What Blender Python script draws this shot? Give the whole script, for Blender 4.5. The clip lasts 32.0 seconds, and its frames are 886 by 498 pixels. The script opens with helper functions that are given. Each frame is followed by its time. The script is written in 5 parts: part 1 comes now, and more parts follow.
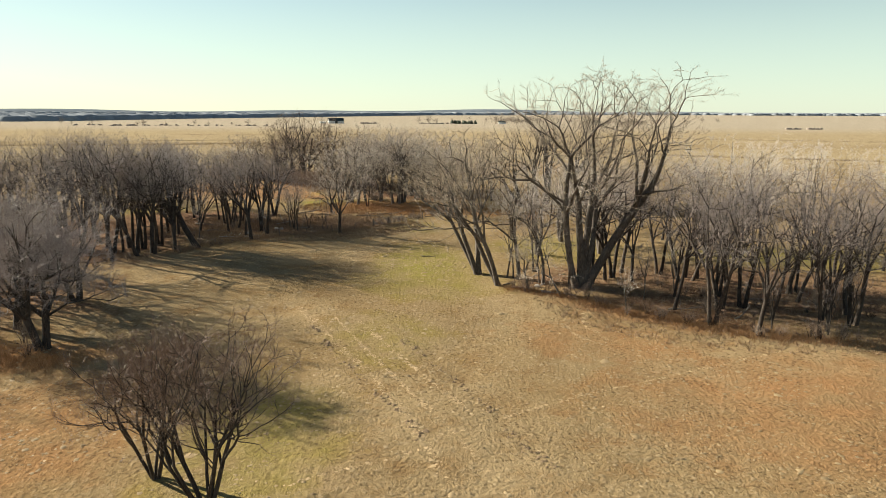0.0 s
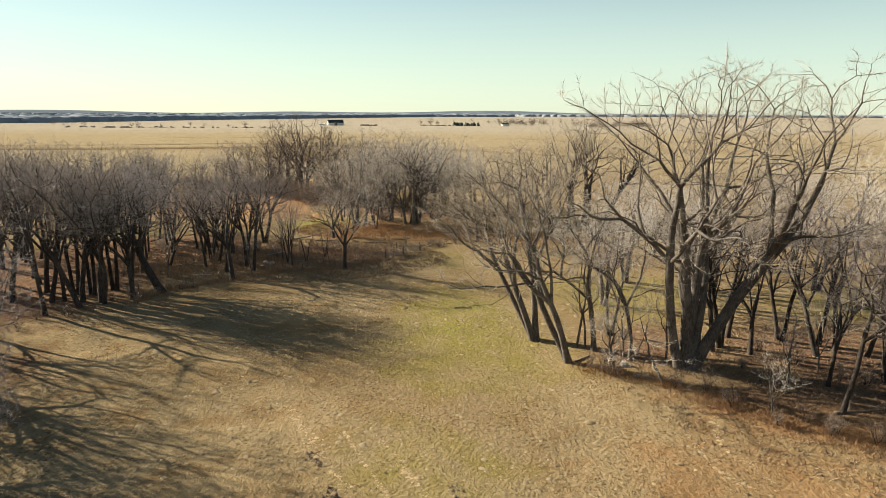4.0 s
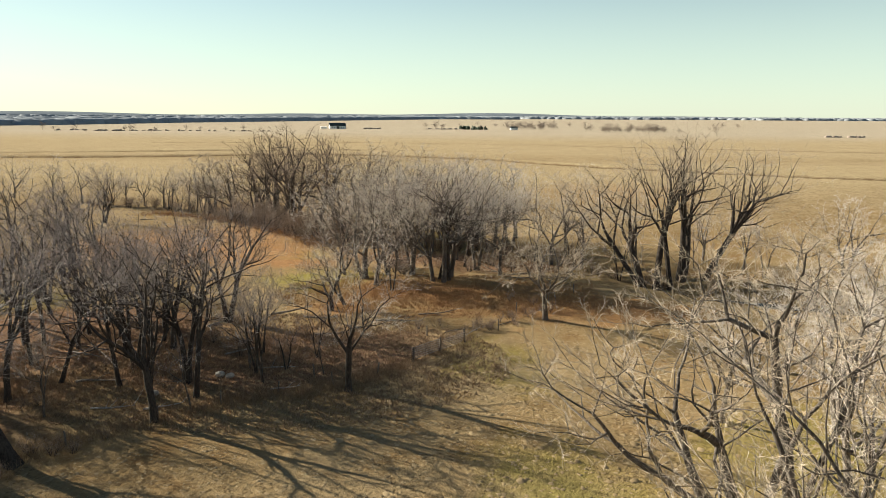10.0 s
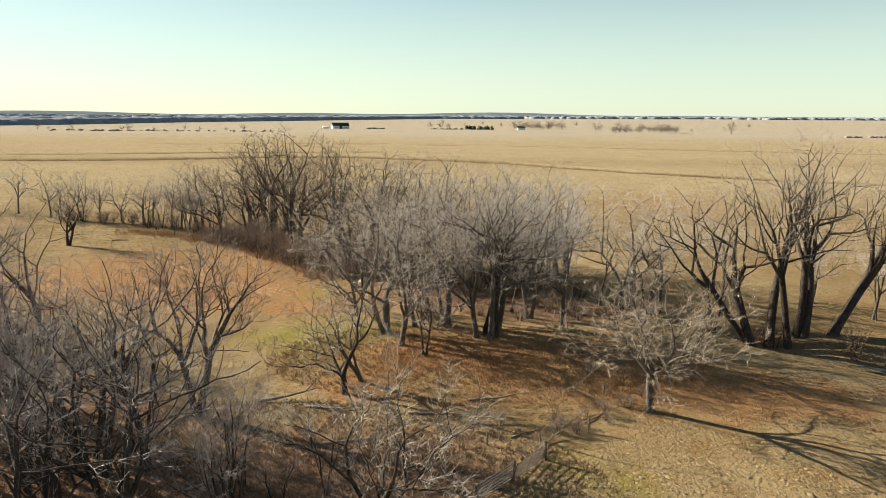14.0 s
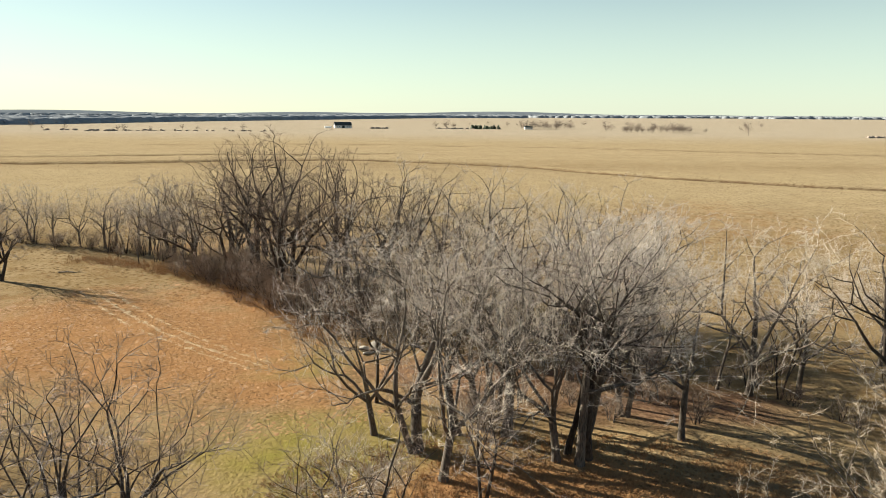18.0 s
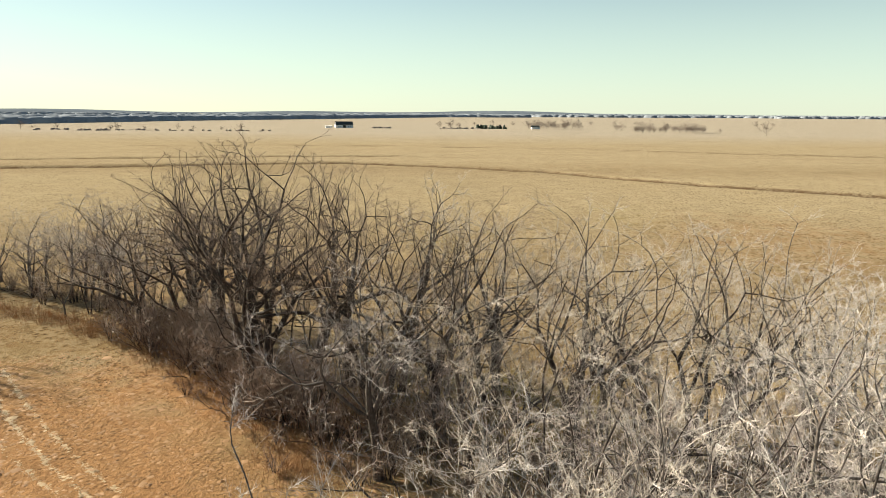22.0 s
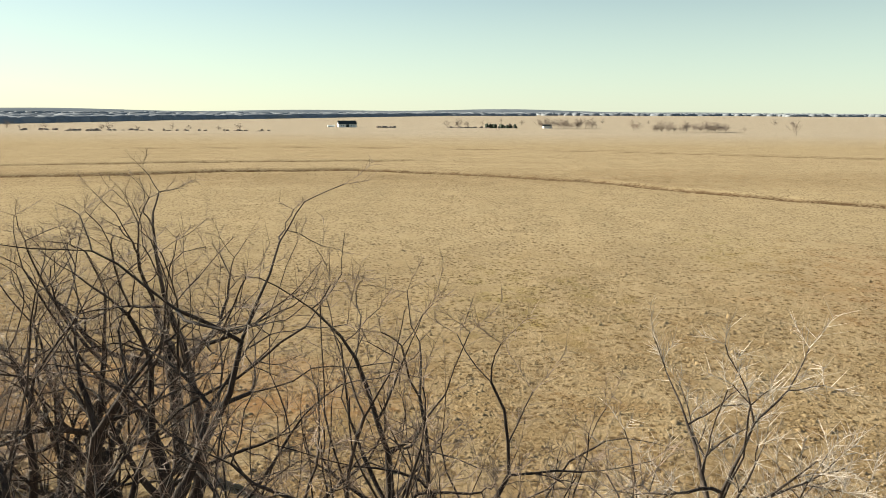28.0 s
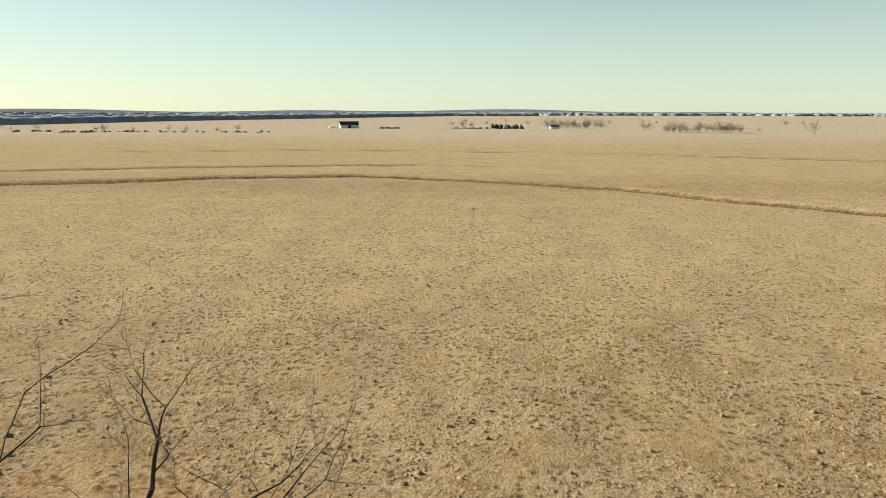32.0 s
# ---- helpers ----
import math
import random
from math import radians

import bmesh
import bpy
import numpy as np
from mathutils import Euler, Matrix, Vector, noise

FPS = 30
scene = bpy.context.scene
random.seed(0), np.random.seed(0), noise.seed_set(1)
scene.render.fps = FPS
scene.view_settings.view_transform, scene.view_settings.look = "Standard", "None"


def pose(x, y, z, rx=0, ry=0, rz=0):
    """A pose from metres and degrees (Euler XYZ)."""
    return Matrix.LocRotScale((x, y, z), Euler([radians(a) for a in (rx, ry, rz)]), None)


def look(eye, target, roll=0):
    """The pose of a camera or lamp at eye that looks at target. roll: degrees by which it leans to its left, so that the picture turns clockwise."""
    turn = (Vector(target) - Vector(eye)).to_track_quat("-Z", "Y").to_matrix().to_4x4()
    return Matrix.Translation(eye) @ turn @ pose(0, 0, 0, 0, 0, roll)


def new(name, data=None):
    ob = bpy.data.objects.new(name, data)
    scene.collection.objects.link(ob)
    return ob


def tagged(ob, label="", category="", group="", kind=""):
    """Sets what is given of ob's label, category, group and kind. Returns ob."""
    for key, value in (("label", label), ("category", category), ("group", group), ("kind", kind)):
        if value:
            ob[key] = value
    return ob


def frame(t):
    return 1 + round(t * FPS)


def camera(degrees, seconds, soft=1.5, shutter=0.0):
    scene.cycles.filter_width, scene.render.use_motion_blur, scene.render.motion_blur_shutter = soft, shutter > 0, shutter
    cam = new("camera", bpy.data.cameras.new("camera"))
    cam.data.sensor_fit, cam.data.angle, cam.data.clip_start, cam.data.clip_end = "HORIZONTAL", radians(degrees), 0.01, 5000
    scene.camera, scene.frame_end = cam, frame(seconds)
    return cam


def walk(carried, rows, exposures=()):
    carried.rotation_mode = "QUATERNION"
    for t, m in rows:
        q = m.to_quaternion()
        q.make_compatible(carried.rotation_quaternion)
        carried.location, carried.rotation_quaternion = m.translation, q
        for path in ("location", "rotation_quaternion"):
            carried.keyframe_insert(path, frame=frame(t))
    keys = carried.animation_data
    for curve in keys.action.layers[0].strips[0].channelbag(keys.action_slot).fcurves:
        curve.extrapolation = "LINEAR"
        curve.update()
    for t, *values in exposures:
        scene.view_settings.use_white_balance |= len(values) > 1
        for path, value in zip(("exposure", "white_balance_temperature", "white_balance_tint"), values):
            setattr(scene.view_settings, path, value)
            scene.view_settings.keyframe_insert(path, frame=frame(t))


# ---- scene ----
# camera: seconds, place, then heading, tilt and lean in degrees
cam = camera(66.5, 32.0, soft=0.55)
PATH = [
    (0, 0.000, 0.000, 24.035, -0.066, -11.649, 0.194),
    (1, -1.552, 6.814, 24.188, -0.099, -11.643, 0.205),
    (2, -3.058, 13.701, 24.270, -0.166, -11.648, 0.194),
    (3, -4.223, 20.331, 24.408, -0.194, -11.605, 0.226),
    (6, -6.320, 42.492, 25.356, -0.051, -11.415, 0.329),
    (7, -7.362, 50.316, 25.618, -0.079, -11.395, 0.389),
    (8, -8.789, 57.792, 25.655, -0.055, -11.382, 0.494),
    (9, -10.120, 64.759, 25.929, -0.052, -11.352, 0.459),
    (10, -11.364, 71.238, 26.152, -0.004, -11.374, 0.366),
    (11, -12.825, 77.633, 26.325, 0.051, -11.389, 0.362),
    (12, -14.278, 84.148, 26.408, 0.087, -11.403, 0.342),
    (13, -15.567, 90.957, 26.429, 0.104, -11.420, 0.368),
    (14, -16.738, 97.935, 26.470, 0.170, -11.426, 0.357),
    (17, -20.115, 119.259, 26.732, 0.333, -11.508, 0.327),
    (18, -21.518, 127.160, 26.543, 0.354, -11.504, 0.361),
    (19, -22.938, 135.233, 26.380, 0.357, -11.506, 0.402),
    (20, -24.145, 143.502, 26.383, 0.396, -11.518, 0.368),
    (21, -25.323, 151.549, 26.323, 0.418, -11.547, 0.370),
    (22, -26.487, 159.546, 26.333, 0.442, -11.563, 0.401),
    (23, -27.808, 167.505, 26.368, 0.443, -11.569, 0.393),
    (24, -28.983, 175.420, 26.528, 0.493, -11.597, 0.384),
    (25, -30.289, 183.148, 26.665, 0.532, -11.614, 0.352),
    (28, -35.662, 204.283, 26.411, 0.587, -11.694, 0.308),
    (29, -37.322, 210.322, 26.448, 0.566, -11.701, 0.247),
    (30, -38.825, 216.389, 26.486, 0.562, -11.692, 0.241),
    (31, -39.956, 222.974, 26.507, 0.630, -11.689, 0.200),
    (32, -40.955, 229.634, 26.570, 0.689, -11.684, 0.185),
]
walk(cam, [(t, pose(x, y, z) @ pose(0, 0, 0, 90 + tilt, 0, heading) @ pose(0, 0, 0, 0, 0, lean))
           for t, x, y, z, heading, tilt, lean in PATH],
     exposures=[(0, 1.63, 7000, 4), (26, 1.62, 7000, 4), (32, 1.42, 7000, 4)])

# ---- sky, sun and exposure ----
SHADE = Vector((0.89, -0.455, 0)).normalized()          # the way in which the shadows fall
SUN_UP = radians(21.5)
world = bpy.data.worlds.new("world")
scene.world = world
world.use_nodes = True
wn = world.node_tree
sky = wn.nodes.new("ShaderNodeTexSky")
sky.sky_type, sky.sun_disc = "NISHITA", False
sky.sun_elevation, sky.sun_rotation = SUN_UP, math.atan2(-SHADE.x, -SHADE.y)
sky.air_density, sky.dust_density, sky.ozone_density = 1.0, 0.12, 1.8
veil = wn.nodes.new("ShaderNodeMix")                    # thin high haze over the whole sky
veil.data_type = "RGBA"
toward = wn.nodes.new("ShaderNodeSeparateXYZ")
wn.links.new(wn.nodes.new("ShaderNodeTexCoord").outputs["Generated"], toward.inputs[0])
fade = wn.nodes.new("ShaderNodeMapRange")               # haze thins out with height
fade.interpolation_type = "SMOOTHSTEP"
fade.inputs["From Min"].default_value, fade.inputs["From Max"].default_value = 0.0, 0.3
fade.inputs["To Min"].default_value, fade.inputs["To Max"].default_value = 0.62, 0.0
wn.links.new(toward.outputs[2], fade.inputs[0])
wn.links.new(fade.outputs[0], veil.inputs[0])
veil.inputs[7].default_value = (6.7, 8.2, 7.7, 1)
wn.links.new(sky.outputs[0], veil.inputs[6])
wn.links.new(veil.outputs[2], wn.nodes["Background"].inputs[0])
wn.nodes["Background"].inputs[1].default_value = 0.0405
sun = new("sun", bpy.data.lights.new("sun", "SUN"))
sun.data.energy, sun.data.angle, sun.data.color = 5.0, radians(0.55), (1.0, 0.94, 0.87)
sun.matrix_world = look((0, 0, 0), tuple(SHADE * math.cos(SUN_UP) - Vector((0, 0, math.sin(SUN_UP)))))


# ---- materials ----
class Nodes:
    """A small writer of node materials."""

    def __init__(self, name, rough=0.9):
        self.m = bpy.data.materials.new(name)
        self.m.use_nodes = True
        self.t = self.m.node_tree
        self.b = self.t.nodes["Principled BSDF"]
        self.b.inputs["Roughness"].default_value = rough
        self.b.inputs["Specular IOR Level"].default_value = 0.2
        self.pos = self.t.nodes.new("ShaderNodeNewGeometry").outputs["Position"]

    def add(self, kind, **inputs):
        n = self.t.nodes.new(kind)
        for key, v in inputs.items():
            sock = n.inputs[key.replace("_", " ")]
            if hasattr(v, "is_output"):
                self.t.links.new(v, sock)
            else:
                sock.default_value = v
        return n

    def noise(self, scale, detail=4.0, rough=0.55, at=None, distort=0.0):
        n = self.add("ShaderNodeTexNoise", Vector=at or self.pos, Scale=scale, Detail=detail, Roughness=rough, Distortion=distort)
        return n.outputs["Fac"]

    def ramp(self, fac, lo, hi):
        n = self.add("ShaderNodeMapRange", Value=fac)
        n.inputs["From Min"].default_value, n.inputs["From Max"].default_value = lo, hi
        return n.outputs[0]

    def mix(self, fac, a, b, how="MIX"):
        n = self.t.nodes.new("ShaderNodeMix")
        n.data_type, n.blend_type = "RGBA", how
        for sock, v in ((n.inputs[0], fac), (n.inputs[6], a), (n.inputs[7], b)):
            if hasattr(v, "is_output"):
                self.t.links.new(v, sock)
            elif isinstance(v, tuple):
                sock.default_value = (*v, 1)
            else:
                sock.default_value = v
        return n.outputs[2]

    def math(self, how, a, b=0.0):
        n = self.t.nodes.new("ShaderNodeMath")
        n.operation = how
        for sock, v in ((n.inputs[0], a), (n.inputs[1], b)):
            if hasattr(v, "is_output"):
                self.t.links.new(v, sock)
            else:
                sock.default_value = v
        return n.outputs[0]

    def stretched(self, x, y, z):
        n = self.add("ShaderNodeMapping", Vector=self.pos)
        n.inputs["Scale"].default_value = (x, y, z)
        return n.outputs[0]

    def random(self):
        return self.t.nodes.new("ShaderNodeObjectInfo").outputs["Random"]

    def island(self):
        return self.t.nodes.new("ShaderNodeNewGeometry").outputs["Random Per Island"]

    def bump(self, height, strength=0.5, distance=0.05):
        n = self.add("ShaderNodeBump", Height=height, Strength=strength, Distance=distance)
        self.t.links.new(n.outputs[0], self.b.inputs["Normal"])

    def done(self, colour):
        if isinstance(colour, tuple):
            self.b.inputs["Base Color"].default_value = (*colour, 1)
        else:
            self.t.links.new(colour, self.b.inputs["Base Color"])
        return self.m


def make_ground():
    k = Nodes("pasture_ground", 1.0)
    k.b.inputs["Specular IOR Level"].default_value = 0.0
    zone = k.t.nodes.new("ShaderNodeVertexColor")
    zone.layer_name = "zone"
    split = k.add("ShaderNodeSeparateColor", Color=zone.outputs[0])
    green, litter, red = split.outputs[0], split.outputs[1], split.outputs[2]
    bare = zone.outputs[1]
    big, mid, fine = k.noise(0.035, 5), k.noise(0.22, 5, 0.62), k.noise(1.7, 5, 0.68)
    grain = k.noise(7.0, 3, 0.7)
    straw = k.mix(k.ramp(big, 0.36, 0.66), (0.205, 0.138, 0.067), (0.285, 0.208, 0.113))
    straw = k.mix(k.math("MULTIPLY", k.ramp(mid, 0.48, 0.66), 0.7), straw, (0.183, 0.108, 0.046))
    straw = k.mix(k.math("MULTIPLY", k.ramp(fine, 0.54, 0.7), 0.5), straw, (0.34, 0.262, 0.16))
    # lumps: pale tops and dark gaps painted in for shade between clumps
    lumps, lump_contrast = k.noise(3.4, 4, 0.7, distort=0.4), k.math("MULTIPLY", k.ramp(k.noise(0.09, 4, 0.6), 0.40, 0.64), k.math("ADD", k.math("MULTIPLY", k.ramp(k.add("ShaderNodeSeparateXYZ", Vector=k.pos).outputs[1], 190, 245), 0.7), 0.3))
    straw = k.mix(k.math("MULTIPLY", k.ramp(lumps, 0.50, 0.36), k.math("MULTIPLY", lump_contrast, 0.75)), straw, (0.101, 0.063, 0.032))
    straw = k.mix(k.math("MULTIPLY", k.ramp(lumps, 0.54, 0.70), k.math("MULTIPLY", lump_contrast, 0.6)), straw, (0.37, 0.29, 0.185))
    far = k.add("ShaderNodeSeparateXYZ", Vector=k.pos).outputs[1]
    # straw colour turns paler with y, and greyer beyond 700 m
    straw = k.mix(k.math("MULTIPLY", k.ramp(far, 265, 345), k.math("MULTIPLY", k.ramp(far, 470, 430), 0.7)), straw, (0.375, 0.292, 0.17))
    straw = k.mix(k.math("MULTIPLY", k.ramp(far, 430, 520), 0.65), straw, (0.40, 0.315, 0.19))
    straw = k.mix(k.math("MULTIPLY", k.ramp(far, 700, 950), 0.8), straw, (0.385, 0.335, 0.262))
    edge = k.math("ADD", k.math("MULTIPLY", mid, 0.9), -0.45)
    def soft(z, gain=1.0):
        return k.ramp(k.math("ADD", k.math("MULTIPLY", z, gain), edge), 0.25, 0.75)
    c = k.mix(soft(green), straw, k.mix(fine, (0.136, 0.119, 0.026), (0.284, 0.235, 0.073)))
    c = k.mix(soft(red), c, k.mix(fine, (0.185, 0.09, 0.036), (0.36, 0.205, 0.098)))
    c = k.mix(soft(litter), c, k.mix(k.ramp(fine, 0.3, 0.7), (0.075, 0.042, 0.026), (0.255, 0.155, 0.095)))
    c = k.mix(soft(bare), c, k.mix(fine, (0.088, 0.051, 0.025), (0.136, 0.081, 0.041)))
    streak = k.noise(1.0, 4, 0.6, at=k.stretched(0.012, 0.09, 1))
    c = k.mix(k.math("MULTIPLY", k.ramp(streak, 0.5, 0.68), k.math("MULTIPLY", k.ramp(far, 430, 560), 0.3)), c, (0.22, 0.145, 0.075))
    c = k.mix(k.math("MULTIPLY", k.ramp(grain, 0.52, 0.72), 0.45), c, k.mix(0.5, c, (0.061, 0.041, 0.021)))
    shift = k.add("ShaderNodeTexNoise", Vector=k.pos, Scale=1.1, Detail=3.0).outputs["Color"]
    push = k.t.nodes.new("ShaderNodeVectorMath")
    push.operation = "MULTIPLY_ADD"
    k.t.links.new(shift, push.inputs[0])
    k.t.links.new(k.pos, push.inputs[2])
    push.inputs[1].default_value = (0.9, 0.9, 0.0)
    # dark spots in the colour for soil gaps and shadow between grass clumps
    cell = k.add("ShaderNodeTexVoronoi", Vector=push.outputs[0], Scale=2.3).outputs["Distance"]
    gap_shade = k.math("MULTIPLY", k.ramp(cell, 0.44, 0.2), k.ramp(k.noise(0.12, 4), 0.38, 0.56))
    c = k.mix(k.math("MULTIPLY", gap_shade, k.math("ADD", k.math("MULTIPLY", k.ramp(far, 215, 245), 0.3), 0.55)), c, (0.068, 0.042, 0.020))
    # larger field spots: clump shadow painted dark, clump tops painted pale
    hollow = k.add("ShaderNodeTexVoronoi", Vector=push.outputs[0], Scale=1.15).outputs["Distance"]
    field = k.math("MULTIPLY", k.ramp(far, 205, 240), k.ramp(k.noise(0.17, 4), 0.36, 0.52))
    c = k.mix(k.math("MULTIPLY", k.ramp(hollow, 0.36, 0.2), k.math("MULTIPLY", field, 0.8)), c, (0.085, 0.054, 0.026))
    c = k.mix(k.math("MULTIPLY", k.ramp(hollow, 0.42, 0.62), k.math("MULTIPLY", field, 0.3)), c, (0.39, 0.305, 0.19))
    clumps = k.add("ShaderNodeTexVoronoi", Vector=k.pos, Scale=1.6).outputs["Distance"]
    k.bump(k.math("ADD", k.math("MULTIPLY", grain, 0.6), k.math("SUBTRACT", k.math("ADD", fine, lumps), k.math("MULTIPLY", clumps, 0.5))), 0.8, 0.13)
    return k.done(c)


def make_bark(name, dark, light, scale=3.0):
    k = Nodes(name, 0.9)
    ob = k.t.nodes.new("ShaderNodeTexCoord").outputs["Object"]
    m = k.add("ShaderNodeMapping", Vector=ob)
    m.inputs["Scale"].default_value = (1, 1, 0.22)
    ridges = k.noise(scale * 3.2, 5, 0.65, at=m.outputs[0], distort=0.5)
    patch = k.noise(0.5, 3, at=ob)
    c = k.mix(k.ramp(ridges, 0.36, 0.66), dark, light)
    c = k.mix(k.math("MULTIPLY", k.ramp(patch, 0.48, 0.7), 0.5), c, tuple(min(1, v * 1.6) for v in light))
    c = k.mix(k.math("MULTIPLY", k.random(), 0.4), c, tuple(0.7 * v for v in dark))
    k.bump(ridges, 0.8, 0.06)
    return k.done(c)


def make_twig(name, a, b, c3):
    k = Nodes(name, 0.65)
    c = k.mix(k.island(), a, b)
    c = k.mix(k.math("MULTIPLY", k.ramp(k.noise(0.25, 3), 0.45, 0.7), 0.5), c, c3)
    return k.done(c)


def make_speckled(name, a, b, scale=6.0, rough=0.9, relief=0.02, spots=None):
    k = Nodes(name, rough)
    n, big = k.noise(scale, 5, 0.65), k.noise(scale * 0.13, 3)
    c = k.mix(k.ramp(n, 0.34, 0.68), a, b)
    c = k.mix(k.math("MULTIPLY", k.ramp(big, 0.45, 0.7), 0.5), c, spots or tuple(0.6 * v for v in a))
    k.bump(n, 0.6, relief)
    return k.done(c)


def make_grass(name, low, high, dry):
    k = Nodes(name, 0.85)
    c = k.mix(k.island(), low, high)
    c = k.mix(k.math("MULTIPLY", k.ramp(k.noise(0.06, 4), 0.42, 0.62), 0.5), c, dry)
    k.b.inputs["Subsurface Weight"].default_value = 0.0
    return k.done(c)


GROUND = make_ground()
BARK = make_bark("furrowed_bark", (0.024, 0.017, 0.013), (0.092, 0.072, 0.056))
BARK_GREY = make_bark("grey_bark", (0.052, 0.041, 0.033), (0.17, 0.142, 0.115))
BARK_PALE = make_bark("weathered_bark", (0.105, 0.085, 0.068), (0.30, 0.255, 0.21))
TWIG = make_twig("grey_twigs", (0.20, 0.162, 0.142), (0.37, 0.31, 0.275), (0.28, 0.232, 0.207))
TWIG_PALE = make_twig("pale_twigs", (0.38, 0.32, 0.26), (0.63, 0.55, 0.455), (0.51, 0.44, 0.36))
TWIG_ASH = make_twig("ash_grey_twigs", (0.37, 0.327, 0.29), (0.64, 0.572, 0.51), (0.50, 0.445, 0.395))
TWIG_STRAW = make_twig("straw_grey_twigs", (0.30, 0.24, 0.178), (0.53, 0.44, 0.335), (0.41, 0.337, 0.25))
TWIG_BROWN = make_twig("brown_twigs", (0.17, 0.118, 0.085), (0.34, 0.255, 0.19), (0.25, 0.185, 0.14))
BRUSH = make_twig("brush_stems", (0.12, 0.072, 0.046), (0.25, 0.165, 0.112), (0.185, 0.125, 0.09))
GRASS = make_grass("dry_tufts", (0.21, 0.145, 0.072), (0.30, 0.222, 0.122), (0.25, 0.175, 0.088))
GRASS_RED = make_grass("rusty_tufts", (0.255, 0.14, 0.06), (0.315, 0.18, 0.082), (0.285, 0.16, 0.071))
GRASS_TALL = make_grass("tall_bluestem", (0.211, 0.098, 0.039), (0.390, 0.234, 0.113), (0.281, 0.164, 0.078))
GRASS_LITTER = make_grass("dead_pale_grass", (0.16, 0.098, 0.055), (0.36, 0.25, 0.15), (0.25, 0.165, 0.095))
SOIL = make_speckled("trampled_soil", (0.12, 0.078, 0.042), (0.24, 0.165, 0.095), 8.0)
TRACK = make_grass("flattened_grass", (0.30, 0.205, 0.105), (0.385, 0.275, 0.15), (0.34, 0.24, 0.125))
PIPE = make_speckled("galvanised_pipe", (0.17, 0.145, 0.12), (0.32, 0.285, 0.25), 10.0, 0.55, 0.003)
DEADWOOD = make_speckled("weathered_deadwood", (0.20, 0.175, 0.15), (0.52, 0.48, 0.43), 5.0)
RUSTED = make_speckled("rusted_pipe", (0.085, 0.052, 0.036), (0.20, 0.135, 0.095), 14.0, 0.7, 0.005)
POSTWOOD = make_speckled("grey_post_wood", (0.085, 0.068, 0.054), (0.22, 0.185, 0.15), 9.0)
STONE = make_speckled("pale_limestone", (0.22, 0.195, 0.16), (0.46, 0.42, 0.36), 4.0)
WALLWHITE = make_speckled("white_siding", (0.66, 0.65, 0.62), (0.80, 0.80, 0.77), 1.5)
ROOFDARK = make_speckled("dark_green_roof", (0.026, 0.036, 0.032), (0.05, 0.06, 0.055), 2.0, 0.6)
# far woods and hills: distance haze is mixed into these blue-grey base colours
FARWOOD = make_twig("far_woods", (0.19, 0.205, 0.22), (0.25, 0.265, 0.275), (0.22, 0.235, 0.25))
FARHILL = make_speckled("hazed_far_hills", (0.12, 0.14, 0.16), (0.165, 0.185, 0.20), 0.01, 1.0, 0.0)
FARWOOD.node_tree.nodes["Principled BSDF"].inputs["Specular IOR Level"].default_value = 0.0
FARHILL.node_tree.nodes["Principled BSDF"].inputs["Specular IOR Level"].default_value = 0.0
FARCROWN = make_twig("far_crowns", (0.20, 0.155, 0.125), (0.30, 0.245, 0.20), (0.25, 0.20, 0.165))
FARCROWN.node_tree.nodes["Principled BSDF"].inputs["Specular IOR Level"].default_value = 0.0
CEDAR = make_twig("cedar_leaf", (0.022, 0.032, 0.016), (0.05, 0.062, 0.03), (0.035, 0.045, 0.022))
wk = Nodes("creek_water", 0.22)
wk.b.inputs["Specular IOR Level"].default_value = 0.35
wk.bump(wk.noise(2.2, 3), 0.15, 0.03)
WATER = wk.done((0.018, 0.026, 0.022))


# ---- ground ----
BANK = [(-420, 440), (-300, 452), (-200, 466), (-165, 477), (-131, 493), (-77, 503), (-28, 484), (17, 460), (47, 428), (73, 405), (120, 375), (220, 330), (400, 300)]
BANK2 = [(-420, 470), (-300, 500), (-235, 518), (-203, 528), (-170, 539), (-110, 552), (-60, 560)]
BANK3 = [(-260, 650), (-116, 684), (-40, 671), (60, 655), (160, 610), (300, 560), (460, 500)]
CREEK = [(-6, 207), (6, 198), (15, 188), (22, 178), (29, 170.5), (38, 166), (60, 158), (100, 150)]


def gap(x, y, line):
    """How far points lie from a line of the plan: signed, positive on its far side."""
    bx, by = np.array([p[0] for p in line], float), np.array([p[1] for p in line], float)
    yb = np.interp(x, bx, by)
    slope = (np.interp(x + 2, bx, by) - np.interp(x - 2, bx, by)) / 4
    d = (y - yb) / np.sqrt(1 + slope ** 2)
    out = np.maximum(np.maximum(bx[0] - x, x - bx[-1]), 0)
    return d, out


def wave(x, y, s, n):
    """A cheap smooth noise of wavelength about s."""
    a = np.random.RandomState(n).uniform(0, 6.28, (6, 3))
    v = 0.0 * x
    for i, (p, q, th) in enumerate(a):
        f = 6.28 / (s * (0.6 + 0.25 * i))
        v = v + np.sin(f * (x * math.cos(th) + y * math.sin(th)) + p + 1.3 * np.sin(f * 0.6 * (y * math.cos(th) - x * math.sin(th)) + q))
    return v / 6


